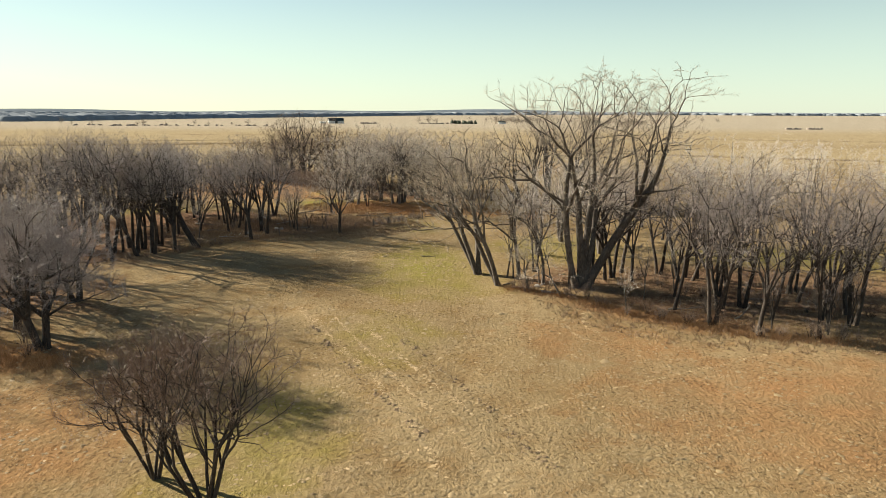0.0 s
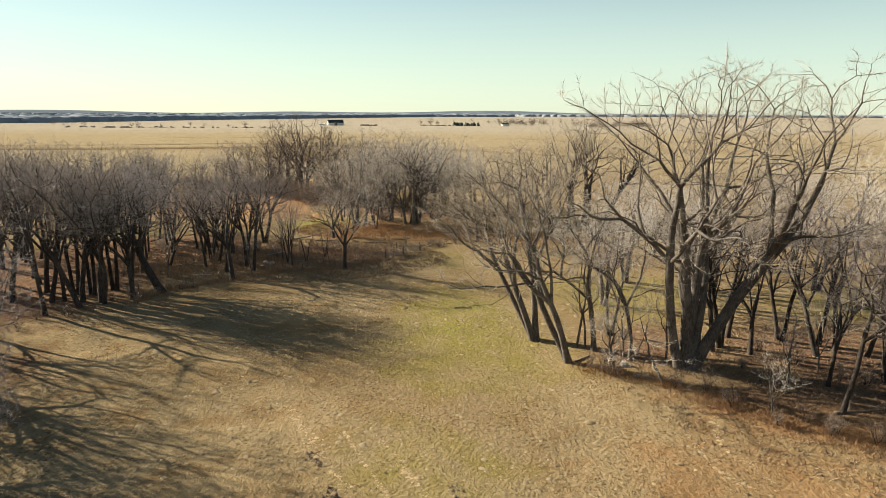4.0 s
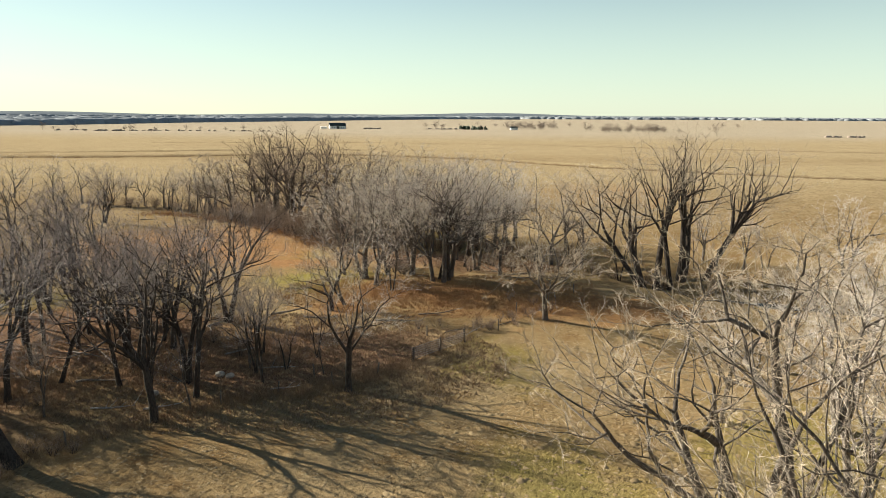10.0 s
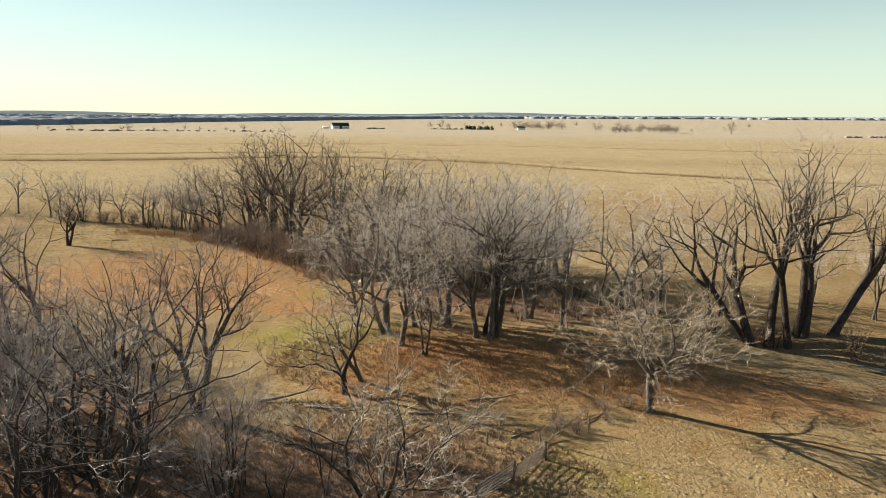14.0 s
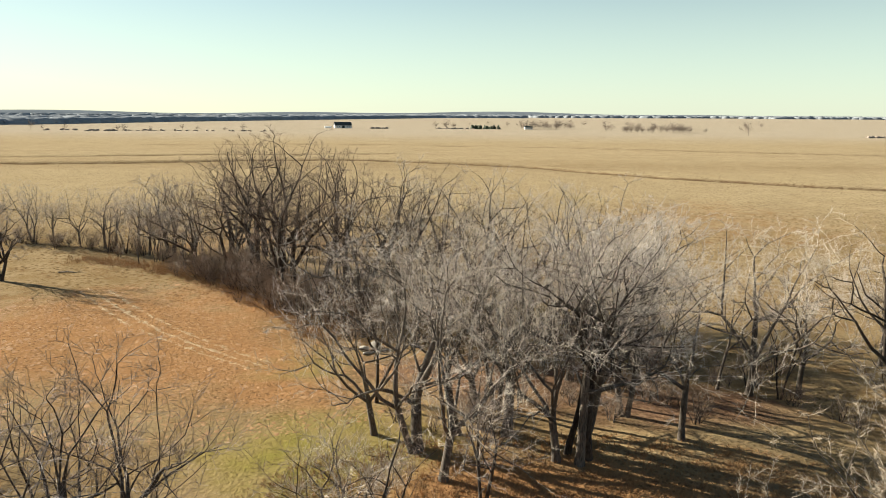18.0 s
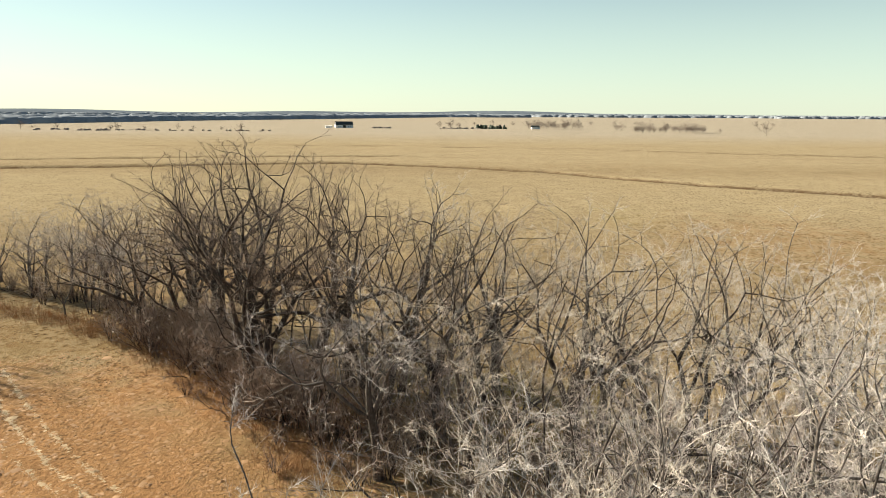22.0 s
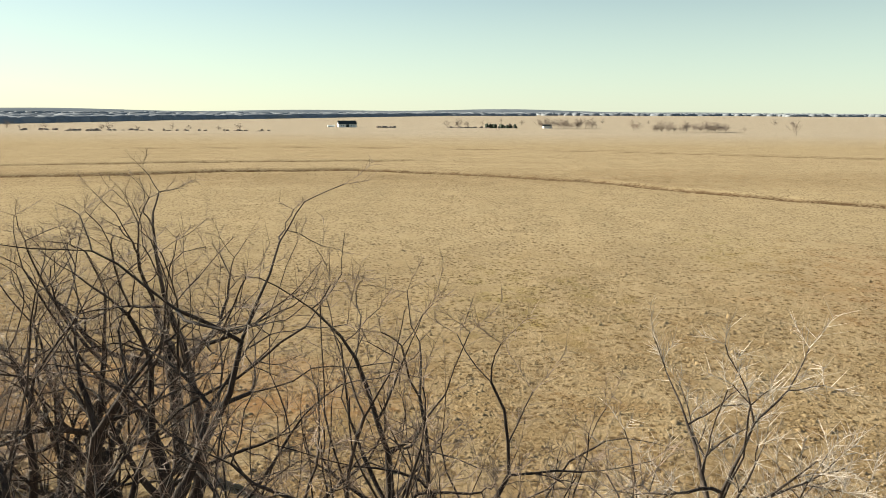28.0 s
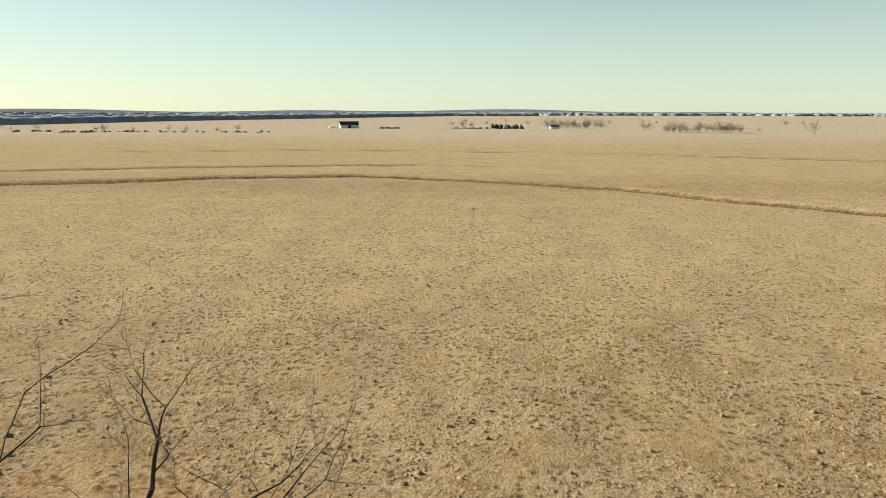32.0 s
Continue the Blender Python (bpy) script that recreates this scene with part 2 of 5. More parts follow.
def height(x, y):
    """The lie of the land."""
    x, y = np.asarray(x, float), np.asarray(y, float)
    near = np.exp(-np.maximum(np.hypot(x + 20, y - 220) - 450, 0) / 200)
    h = near * (0.22 * wave(x, y, 26, 1) + 0.10 * wave(x, y, 6.5, 2) + 0.05 * wave(x, y, 3.2, 3))
    for line, up, wide in ((BANK, 0.9, 3.0), (BANK2, 0.6, 3.0), (BANK3, 0.8, 5.0)):
        d, out = gap(x, y, line)
        d = d + 0.9 * wave(x, y, 18, 5)
        fade = np.exp(-out / 30)
        h = h + fade * (up * np.exp(-((d - 1.2 * wide) / (1.6 * wide)) ** 2) - 0.8 * up * np.exp(-((d + 0.6 * wide) / (0.7 * wide)) ** 2))
    d, out = gap(x, y, CREEK)
    h = h - 1.7 * np.exp(-(d / 3.4) ** 2) * np.exp(-(out / 8) ** 2)
    return h


def zone_of(x, y):
    """Which sort of cover grows where: green grass, leaf litter, red grass, bare soil."""
    def blob(cx, cy, rx, ry, turn=0.0):
        c, s = math.cos(radians(turn)), math.sin(radians(turn))
        u, v = (x - cx) * c + (y - cy) * s, (y - cy) * c - (x - cx) * s
        return np.exp(-((u / rx) ** 2 + (v / ry) ** 2) ** 1.5)
    def most(*blobs):
        return np.clip(np.max(blobs, axis=0), 0, 1)
    green = most(0.68 * blob(-3, 106, 9, 18), 0.45 * blob(-6, 140, 8, 12, 20), 0.62 * blob(-31, 176, 13, 10), 0.55 * blob(20, 118, 16, 16),
                 0.6 * blob(-38, 195, 8, 8), 0.5 * blob(-14, 46, 9, 16), 0.52 * blob(-2, 95, 14, 16), 0.4 * blob(-6, 70, 10, 14), 0.42 * blob(-20, 215, 26, 14, -20), 0.6 * blob(60, 110, 25, 14), 0.5 * blob(-70, 160, 14, 12),
                 0.3 * blob(-25, 300, 22, 34), 0.3 * blob(20, 330, 18, 40))
    litter = most(blob(-68, 122, 24, 30), blob(-55, 148, 22, 14), blob(-29, 141, 20, 10, 15), 0.8 * blob(42, 90, 26, 18), 0.8 * blob(-15, 192, 20, 8, -12),
                  0.7 * blob(-55, 83, 16, 16), 0.8 * blob(0, 186, 14, 6), 0.7 * blob(18, 96, 9, 9))
    red = most(0.9 * blob(-45, 63, 13, 5), 0.8 * blob(10, 160, 18, 8, -10), 0.9 * blob(-15, 170, 14, 7), 0.75 * blob(28, 77, 16, 6, -30), 0.55 * blob(-56, 208, 30, 24, 20),
               0.85 * blob(-50, 219, 16, 5, -38), 0.75 * blob(-38, 188, 12, 5), 0.5 * blob(-2, 165, 22, 14), 0.7 * blob(-25, 160, 8, 5), 0.56 * blob(34, 52, 26, 18), 0.58 * blob(-34, 46, 14, 18), 0.5 * blob(18, 68, 16, 9, -30), 0.85 * blob(-64, 206, 26, 22), 0.85 * blob(-50, 197, 16, 15), 0.42 * blob(45, 300, 40, 50), 0.5 * blob(-62, 264, 26, 16))
    db, ob = gap(x, y, BANK)
    red = np.maximum(red, 0.22 / (1 + np.exp(-np.clip((db - 3) / 3, -30, 30))) * (0.75 + 0.5 * wave(x, y, 260, 91)))
    bare = 0.95 * np.exp(-((db + 1.6 + 0.9 * wave(x, y, 18, 5)) / 2.2) ** 2) * np.exp(-ob / 30)
    db, ob = gap(x, y, BANK2)
    bare = np.maximum(bare, 0.7 * np.exp(-((db + 1.8) / 2.5) ** 2) * np.exp(-ob / 20))
    db, ob = gap(x, y, BANK3)
    bare = np.maximum(bare, 0.6 * np.exp(-((db + 2.8) / 5) ** 2) * np.exp(-ob / 20))
    for line in ([(-40.4, 78), (-16.2, 76.8), (-8.9, 62.2), (-2.8, 50.0), (1.4, 40.1), (8, 20)], [(-12, 84), (-2.4, 65.9), (3.2, 52.1), (5.9, 47.1), (7.8, 40.8), (14, 20)]):
        db, ob = gap(x, y, line)
        bare = np.maximum(bare, 0.2 * np.exp(-(db / 0.8) ** 2) * np.exp(-ob))
    return green, litter, red, bare


def steps(lo, a, b, hi, fine, grow, cap, upto):
    """Grid lines: fine from a to b, no wider apart than cap out to upto, and ever wider beyond."""
    mids = list(np.arange(a, b, fine))
    out, v, s = [], b, fine
    while v < hi:
        out.append(v)
        s = min(s * grow, cap) if v < upto else s * 1.09
        v += s
    back, v, s = [], a - fine, fine
    while v > lo:
        back.append(v)
        s *= 1.06
        v -= s
    return np.array([lo] + back[::-1] + mids + out + [hi])


gx, gy = steps(-4700, -100, 80, 4700, 1.25, 1.04, 5.0, 200), steps(-900, 25, 265, 4950, 1.25, 1.02, 2.3, 560)
X, Y = np.meshgrid(gx, gy)
nx, ny = len(gx), len(gy)
verts = np.stack([X.ravel(), Y.ravel(), height(X, Y).ravel()], -1)
i = (np.arange(ny - 1)[:, None] * nx + np.arange(nx - 1)[None, :]).ravel()
me = bpy.data.meshes.new("ground")
me.from_pydata(verts.tolist(), [], np.stack([i, i + 1, i + nx + 1, i + nx], -1).tolist())
me.polygons.foreach_set("use_smooth", np.ones(len(me.polygons), bool))
zones = np.stack(zone_of(X.ravel(), Y.ravel()), -1)
layer = me.color_attributes.new("zone", "FLOAT_COLOR", "POINT")
layer.data.foreach_set("color", zones.ravel().astype(np.float32))
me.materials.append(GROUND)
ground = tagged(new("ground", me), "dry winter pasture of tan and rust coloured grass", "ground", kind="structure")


def lift(x, y):
    return float(height(np.array([x]), np.array([y]))[0])


# ---- helpers for things ----
def mesh_from(name, verts, faces, material, smooth=True):
    m = bpy.data.meshes.new(name)
    m.from_pydata(verts, [], faces)
    m.polygons.foreach_set("use_smooth", np.full(len(m.polygons), smooth))
    m.materials.append(material)
    return m


def part(name, m, parent, label=""):
    ob = new(name, m)
    ob.parent = parent
    return tagged(ob, label)


def base(name, x, y, z=None, turn=0.0):
    ob = new(name)
    ob.matrix_basis = pose(x, y, lift(x, y) if z is None else z, 0, 0, turn)
    return ob


class Solid:
    """Boxes, rods and tubes gathered into one mesh."""

    def __init__(self):
        self.v, self.f = [], []

    def box(self, a, b, m=None):
        k = len(self.v)
        for n in range(8):
            p = Vector(((a, b)[n & 1][0], (a, b)[n >> 1 & 1][1], (a, b)[n >> 2 & 1][2]))
            self.v.append(tuple(m @ p if m else p))
        self.f += [[k + q for q in f] for f in ((0, 2, 3, 1), (4, 5, 7, 6), (0, 1, 5, 4), (2, 6, 7, 3), (0, 4, 6, 2), (1, 3, 7, 5))]
        return self

    def tube(self, pts, radii, sides=8, capped=True):
        v, f = tubes(np.array([pts], float), np.array([radii], float), sides)
        k = len(self.v)
        self.v += v.tolist()
        self.f += (f + k).tolist()
        if capped:
            n = len(pts)
            self.f += [[k + s for s in range(sides)][::-1], [k + (n - 1) * sides + s for s in range(sides)]]
        return self

    def mesh(self, name, material, smooth=False):
        return mesh_from(name, self.v, self.f, material, smooth)


def unit(v):
    return v / np.maximum(np.linalg.norm(v, axis=-1, keepdims=True), 1e-9)


def tubes(pts, rad, sides):
    """Round rods along many lines at once: pts (n, k, 3), rad (n, k)."""
    n, k, _ = pts.shape
    d = unit(np.gradient(pts, axis=1))
    ref = np.where(np.abs(d[:, :1, 2:3]) > 0.9, np.array([1.0, 0, 0]), np.array([0, 0, 1.0]))
    a = unit(np.cross(d, np.broadcast_to(ref, d.shape)))
    b = np.cross(d, a)
    ang = np.arange(sides) * 2 * np.pi / sides
    ring = a[:, :, None] * np.cos(ang)[:, None] + b[:, :, None] * np.sin(ang)[:, None]
    v = (pts[:, :, None] + ring * rad[:, :, None, None]).reshape(-1, 3)
    i = np.arange(n)[:, None, None] * k * sides + np.arange(k - 1)[None, :, None] * sides
    s = np.arange(sides)[None, None, :]
    s2 = (s + 1) % sides
    f = np.stack([i + s, i + s2, i + sides + s2, i + sides + s], -1).reshape(-1, 4)
    return v, f


def spikes(p, d, length, r):
    """Three-sided tapering twigs."""
    ref = np.where(np.abs(d[:, 2:3]) > 0.9, np.array([1.0, 0, 0]), np.array([0, 0, 1.0]))
    a = unit(np.cross(d, ref))
    b = np.cross(d, a)
    n = len(p)
    ring = [p + (a * math.cos(t) + b * math.sin(t)) * r[:, None] for t in (0, 2.094, 4.189)]
    v = np.stack(ring + [p + d * length[:, None]], 1).reshape(-1, 3)
    i = np.arange(n)[:, None] * 4
    f = np.stack([np.concatenate([i + q, i + (q + 1) % 3, i + 3], 1) for q in range(3)], 1).reshape(-1, 3)
    return v, f


def grow(rng, p, d, length, nseg, wander, up, curl=0.0):
    pts = [p]
    d = unit(d)
    bend = rng.normal(0, curl, d.shape)
    for s in range(nseg):
        d = unit(d + rng.normal(0, wander, d.shape) + bend + np.array([0, 0, up]))
        p = p + d * (length / nseg)[:, None]
        pts.append(p)
    return np.stack(pts, 1)


def shoots(rng, pts, k, lo, hi, ang, spread=0.18):
    """k side shoots on each of many lines: starts, directions, place along the line, and parent."""
    n, m, _ = pts.shape
    u = (lo + (hi - lo) * (np.arange(k)[None, :] + rng.uniform(0, 1, (n, k))) / k).ravel()
    par = np.repeat(np.arange(n), k)
    s = np.clip(u * (m - 1), 0, m - 1.001)
    j = s.astype(int)
    a, b = pts[par, j], pts[par, j + 1]
    p, d = a + (b - a) * (s - j)[:, None], unit(b - a)
    ref = np.where(np.abs(d[:, 2:3]) > 0.9, np.array([1.0, 0, 0]), np.array([0, 0, 1.0]))
    e1 = unit(np.cross(d, ref))
    e2 = np.cross(d, e1)
    az = np.tile(np.arange(k) * 2.4, n) + np.repeat(rng.uniform(0, 6.28, n), k) + rng.normal(0, 0.5, n * k)
    side = e1 * np.cos(az)[:, None] + e2 * np.sin(az)[:, None]
    t = np.clip((ang(u) if callable(ang) else ang) + rng.normal(0, spread, n * k), 0.2, 1.5)[:, None]
    return p, unit(d * np.cos(t) + side * np.sin(t)), u, par


def tilted(rng, d, ang, az=None):
    """Directions turned away from d by the angles given, to random sides."""
    ref = np.where(np.abs(d[:, 2:3]) > 0.9, np.array([1.0, 0, 0]), np.array([0, 0, 1.0]))
    e1 = unit(np.cross(d, ref))
    e2 = np.cross(d, e1)
    az = (rng.uniform(0, 6.283, len(d)) if az is None else az)[:, None]
    return unit(d * np.cos(ang)[:, None] + (e1 * np.cos(az) + e2 * np.sin(az)) * np.sin(ang)[:, None])


def skeleton(seed, h, stems, radius, bole, gens, leaders, spread, wander, up, thin, close, first):
    """The lines of a tree that forks again and again, one row of lines for each order of branching."""
    rng = np.random.RandomState(seed)
    az, lean = np.radians([s[0] for s in stems]), np.radians([s[1] for s in stems])
    ns = len(stems)
    d = np.stack([np.sin(lean) * np.cos(az), np.sin(lean) * np.sin(az), np.cos(lean)], -1)
    off = radius * (1.0 if ns > 1 else 0.0)
    p = np.stack([off * np.cos(az), off * np.sin(az), 0 * az - 0.3], -1)
    rise = h * bole * rng.uniform(0.8, 1.15, ns) / np.cos(lean)
    rows = [dict(line=grow(rng, p, d, rise, 6, wander * 0.4, 0.012), par=np.arange(ns), side=np.zeros(ns, bool), limb=np.arange(ns))]
    for g in range(gens):
        last = rows[-1]["line"]
        end, way, n = last[:, -1], unit(last[:, -1] - last[:, -2]), len(last)
        if g == 0:
            par = np.repeat(np.arange(n), leaders)
            which = np.tile(np.arange(leaders), n)
            turn = np.repeat(rng.uniform(0, 6.28, n), leaders) + which * 6.283 / leaders + rng.normal(0, 0.3, n * leaders)
            d = tilted(rng, way[par], spread * np.where(which == 0, 0.35, rng.uniform(0.8, 1.5, len(par))), turn)
            start, side = last[par, np.clip(6 - which, 5, 6)], which > 0
            ln = first * rng.uniform(0.8, 1.25, len(par))
            limb = np.arange(len(par))
        else:
            two, half = rng.uniform(0, 1, n) > (thin if g > 1 else 0.0), rng.uniform(0, 1, n) < 0.5
            par = np.concatenate([np.arange(n), np.flatnonzero(two), np.flatnonzero(half)])
            side = np.arange(len(par)) >= n
            midway = np.arange(len(par)) >= n + int(two.sum())
            turn = rng.uniform(0, 6.283, n)
            ang = np.where(side, rng.normal(0.95, 0.2, len(par)), rng.normal(0.36, 0.13, len(par)))
            d = tilted(rng, way[par], np.clip(ang, 0.03, 1.4), np.where(midway, turn[par] + 1.6, np.where(side, turn[par] + np.pi, turn[par])))
            d = unit(d + np.stack([0 * ang, 0 * ang, np.where(d[:, 2] < -0.1, 0.35, 0.0)], -1))
            ln = first * 0.82 ** g * rng.uniform(0.6, 1.35, len(par)) * np.where(midway, 0.62, np.where(side, 0.9, 1.0))
            start, limb = np.where(midway[:, None], last[par, 1], end[par]), rows[-1]["limb"][par]
        line = grow(rng, start, d, ln, 3 if g < 4 or close else 2, wander, up * (1.0 if g < 4 else 0.3), 0.02)
        rows.append(dict(line=line, par=par, side=side, limb=limb))
    return rows


def tree_meshes(seed, h=20.0, w=12.0, stems=((0, 4),), radius=0.35, bole=0.3, gens=6, leaders=3, spread=0.6, wander=0.11, up=0.04, thin=0.36, twigs=4, twig_r=0.0125, twig_len=1.0, bark=None, fine=None, close=False, far=False):
    """Trunk, limb and twig meshes of a bare tree. stems: heading and lean of each stem in degrees."""
    rng = np.random.RandomState(seed + 5000)
    bark, fine, ns = bark or BARK, fine or TWIG, len(stems)
    first = 0.26 * h * (1 - bole)
    for _ in range(4):                          # branch lengths that reach the height wanted
        rows = skeleton(seed, h, stems, radius, bole, gens, leaders, spread, wander, up, thin, close, first)
        tips = np.concatenate([r["line"][:, -1] for r in rows[-3:]])
        tall = np.percentile(tips[:, 2], 98)
        first *= np.clip((h - 0.5 * twig_len - h * bole) / max(tall - h * bole, 0.5), 0.6, 1.6)
    # the crown's width, about an axis that leans as the tree does
    mid, axis = tips[:, 2].mean(), tips[:, :2].mean(0)
    reach = np.percentile(np.hypot(*(tips[:, :2] - axis).T), 90)
    sz, sx = (h - 0.5 * twig_len) / tall, float(np.clip(w * 0.56 / reach, 0.84, 1.3))
    peak, wide = max(tips[:, 2].max() * sz, h), 1.12 * reach * sx
    for r in rows:
        q = r["line"]
        c = axis * np.clip(q[..., 2:3] / mid, 0, 1.2)
        ease = 1 + (sx - 1) * np.clip(q[..., 2:3] / (h * bole * 0.9 + 0.1), 0, 1)
        q[..., :2] = c + (q[..., :2] - c) * ease
        q[..., 2] *= sz
        out = np.hypot(q[..., 0] - c[..., 0], q[..., 1] - c[..., 1])[..., None]       # no branch strays far out of the crown
        q[..., :2] = c + (q[..., :2] - c) * np.where(out > wide, (wide + 0.12 * (out - wide)) / np.maximum(out, 0.01), 1.0)
        high = q[..., 2] - 0.88 * h
        q[..., 2] = np.where(high > 0, 0.88 * h + high * 0.12 * h / (peak - 0.88 * h), q[..., 2])
    # every fork carries what grows on it
    lo, hi = 1.5, 4.5
    for _ in range(18):
        power = 0.5 * (lo + hi)
        load = [None] * len(rows)
        load[-1] = np.full(len(rows[-1]["par"]), (0.013 * (h / 20) ** 0.5) ** power)
        for g in range(len(rows) - 2, -1, -1):
            load[g] = np.bincount(rows[g + 1]["par"], load[g + 1], len(rows[g]["par"]))
        lo, hi = (lo, power) if load[0].mean() ** (1 / power) < radius else (power, hi)
    rad = [v ** (1 / power) * (1.0 if g < 2 else max(0.8, 1.0 - 0.07 * (g - 1))) for g, v in enumerate(load)]
    out, cv, cf, count = {"trunk": [], "limb": [], "crown": None}, [], [], 0
    flare = np.array([1.5, 1.12, 1.03, 1.0, 0.97, 0.94, 0.9])
    for n in range(ns):
        out["trunk"].append(mesh_from("trunk", *[q.tolist() for q in tubes(rows[0]["line"][n:n + 1], rad[0][n] * flare[None], 9)], bark))
    wood = [([], []) for _ in range(1 if far else len(rows[1]["par"]))]
    shoots_on = []
    for g in range(1, len(rows)):
        r, line = rows[g], rows[g]["line"]
        k = line.shape[1]
        r0 = np.where(r["side"], np.minimum(rad[g] * 1.25, rad[g - 1][r["par"]]), 0.5 * (rad[g] + rad[g - 1][r["par"]]))
        rr = r0[:, None] + (0.92 * rad[g] - r0)[:, None] * np.linspace(0, 1, k)[None]
        line = line.copy()
        line[:, 0] -= (line[:, 1] - line[:, 0]) * 0.06
        stout = np.ones(len(line), bool) if g < 3 else rr[:, 0] > (0.017 if close else 0.03)
        for n in range(len(wood)):
            mine = np.flatnonzero(stout & ((r["limb"] == n) | far))
            if len(mine):
                v, f = tubes(line[mine], rr[mine], 7 if g < 3 else (5 if g < 5 else 3))
                wood[n][1].extend((f + len(wood[n][0])).tolist())
                wood[n][0].extend(v.tolist())
        fine_ones = np.flatnonzero(~stout)
        if len(fine_ones):
            q = line[fine_ones]
            for a in range(k - 1):
                v, f = spikes(q[:, a], unit(q[:, a + 1] - q[:, a]), np.linalg.norm(q[:, a + 1] - q[:, a], axis=-1) * (1.0 if a == k - 2 else 1.35), rr[fine_ones, a])
                cv.append(v)
                cf.append(f + count)
                count += len(v)
        if g >= len(rows) - 4:
            shoots_on.append((line, g == len(rows) - 1))
    for vs, fs in wood:
        out["limb"].append(mesh_from("limb", vs, fs, bark))
    for line, tip in shoots_on:
        m = twigs * (2 if tip else 1)
        p, d, u, par = shoots(rng, line, m, 0.1, 1.0, 0.75, 0.3)
        d = unit(d + np.array([0, 0, 0.12]))
        v, f = spikes(p, d, twig_len * (0.35 + 0.95 * rng.uniform(0, 1, len(p)) ** 1.5), twig_r * rng.uniform(0.6, 1.15, len(p)))
        cv.append(v)
        cf.append(f + count)
        count += len(v)
    out["crown"] = mesh_from("crown", np.concatenate(cv).tolist(), np.concatenate(cf).tolist(), fine, False)
    return out


def plant(name, meshes, x, y, turn=0.0, label="", category="tree", group="", twig_label=""):
    ob = base(name, x, y, None, turn)
    for m in meshes["trunk"]:
        part("trunk", m, ob)
    for m in meshes["limb"]:
        part("limb", m, ob)
    part("crown", meshes["crown"], ob, twig_label or "haze of fine bare twigs")
    return tagged(ob, label, category, group)

# ---- the trees that stand out ----
def hero(x, y, h, w, label, turn=0.0, name="old_tree", **shape):
    global hero_seed
    hero_seed += 1
    return plant(name, tree_meshes(hero_seed, h, w, **shape), x, y, turn, label, "tree", "trees of the creek bottom")


hero_seed = 153
BIG = "huge bare cottonwood with several grey stems from one base"
hero(19.0, 90.0, 30.5, 25, BIG, stems=((95, 2), (165, 15), (20, 14), (60, 7), (5, 28)), radius=0.46, bole=0.42, gens=6, leaders=3, spread=0.5, up=0.05, wander=0.14, thin=0.22, twigs=10, bark=BARK_GREY, fine=TWIG_STRAW, twig_r=0.012, twig_len=0.75, close=True)
hero(15.8, 85.6, 9, 7, "low crooked grey tree at the pasture edge", stems=((165, 30),), radius=0.24, bole=0.35, gens=5, leaders=2, wander=0.17, bark=BARK_GREY, fine=TWIG_PALE)
LEAN = "bare cottonwood leaning far over the pasture edge"
hero(8.2, 91.6, 21.5, 15, LEAN, stems=((150, 26), (172, 14)), radius=0.32, bole=0.36, leaders=3, spread=0.5, twigs=8, bark=BARK_GREY, fine=TWIG_STRAW, twig_r=0.0095, twig_len=0.65, close=True)
hero(5.6, 98.3, 22, 16, LEAN, stems=((155, 27), (110, 12), (170, 20)), radius=0.32, bole=0.4, gens=7, leaders=2, spread=0.5, twigs=8, bark=BARK_GREY, fine=TWIG_STRAW, twig_r=0.0095, twig_len=0.65, close=True)
hero(11.1, 94.9, 19.5, 10, "slim bare cottonwood beside the leaning ones", stems=((120, 4),), radius=0.27, bole=0.42, bark=BARK_GREY, fine=TWIG_PALE)
hero(14.2, 92.4, 16, 8, "slim bare cottonwood beside the leaning ones", stems=((40, 5),), radius=0.19, bole=0.4, gens=6, bark=BARK_GREY, fine=TWIG_PALE)
hero(11.8, 88.6, 7, 4, "broken grey sapling at the pasture edge", stems=((200, 8),), radius=0.16, bole=0.45, gens=5, bark=BARK_GREY, fine=TWIG_PALE)
hero(-43.6, 118.0, 18, 15, "dark bare tree leaning out at the grove edge", stems=((165, 32),), radius=0.5, bole=0.36, gens=7, leaders=4, spread=0.6)
hero(-20.4, 132.3, 14.5, 11, "stout dark bare tree with a thick trunk by the fence", stems=((100, 3),), radius=0.52, bole=0.36, leaders=4, spread=0.7, wander=0.14, fine=TWIG_PALE, twigs=5, close=True)
hero(1.9, 155.2, 14.4, 14.5, "round pale grey bare elm beside the lane", stems=((0, 2),), radius=0.34, bole=0.3, gens=6, leaders=6, spread=0.85, up=0.04, wander=0.12, twigs=15, twig_r=0.0085, twig_len=0.42, thin=0.1, bark=BARK_GREY, fine=TWIG_STRAW, close=True)
CREEKBIG = "tall spreading bare cottonwood on the creek bank"
FAN = dict(gens=6, spread=0.42, up=0.09, wander=0.1, thin=0.2, twigs=4, twig_r=0.011, fine=TWIG_STRAW)
hero(21.6, 177.4, 21.5, 15, CREEKBIG, stems=((165, 36), (150, 20)), radius=0.44, bole=0.42, leaders=3, **FAN)
hero(23.3, 177.6, 25, 13, CREEKBIG, stems=((60, 8),), radius=0.5, bole=0.42, leaders=4, **FAN)
hero(25.3, 176.8, 24.5, 11, CREEKBIG, stems=((150, 12),), radius=0.38, bole=0.46, leaders=4, **FAN)
hero(27.2, 177.9, 25.5, 16, CREEKBIG, stems=((90, 2), (15, 15)), radius=0.46, bole=0.4, leaders=3, **FAN)
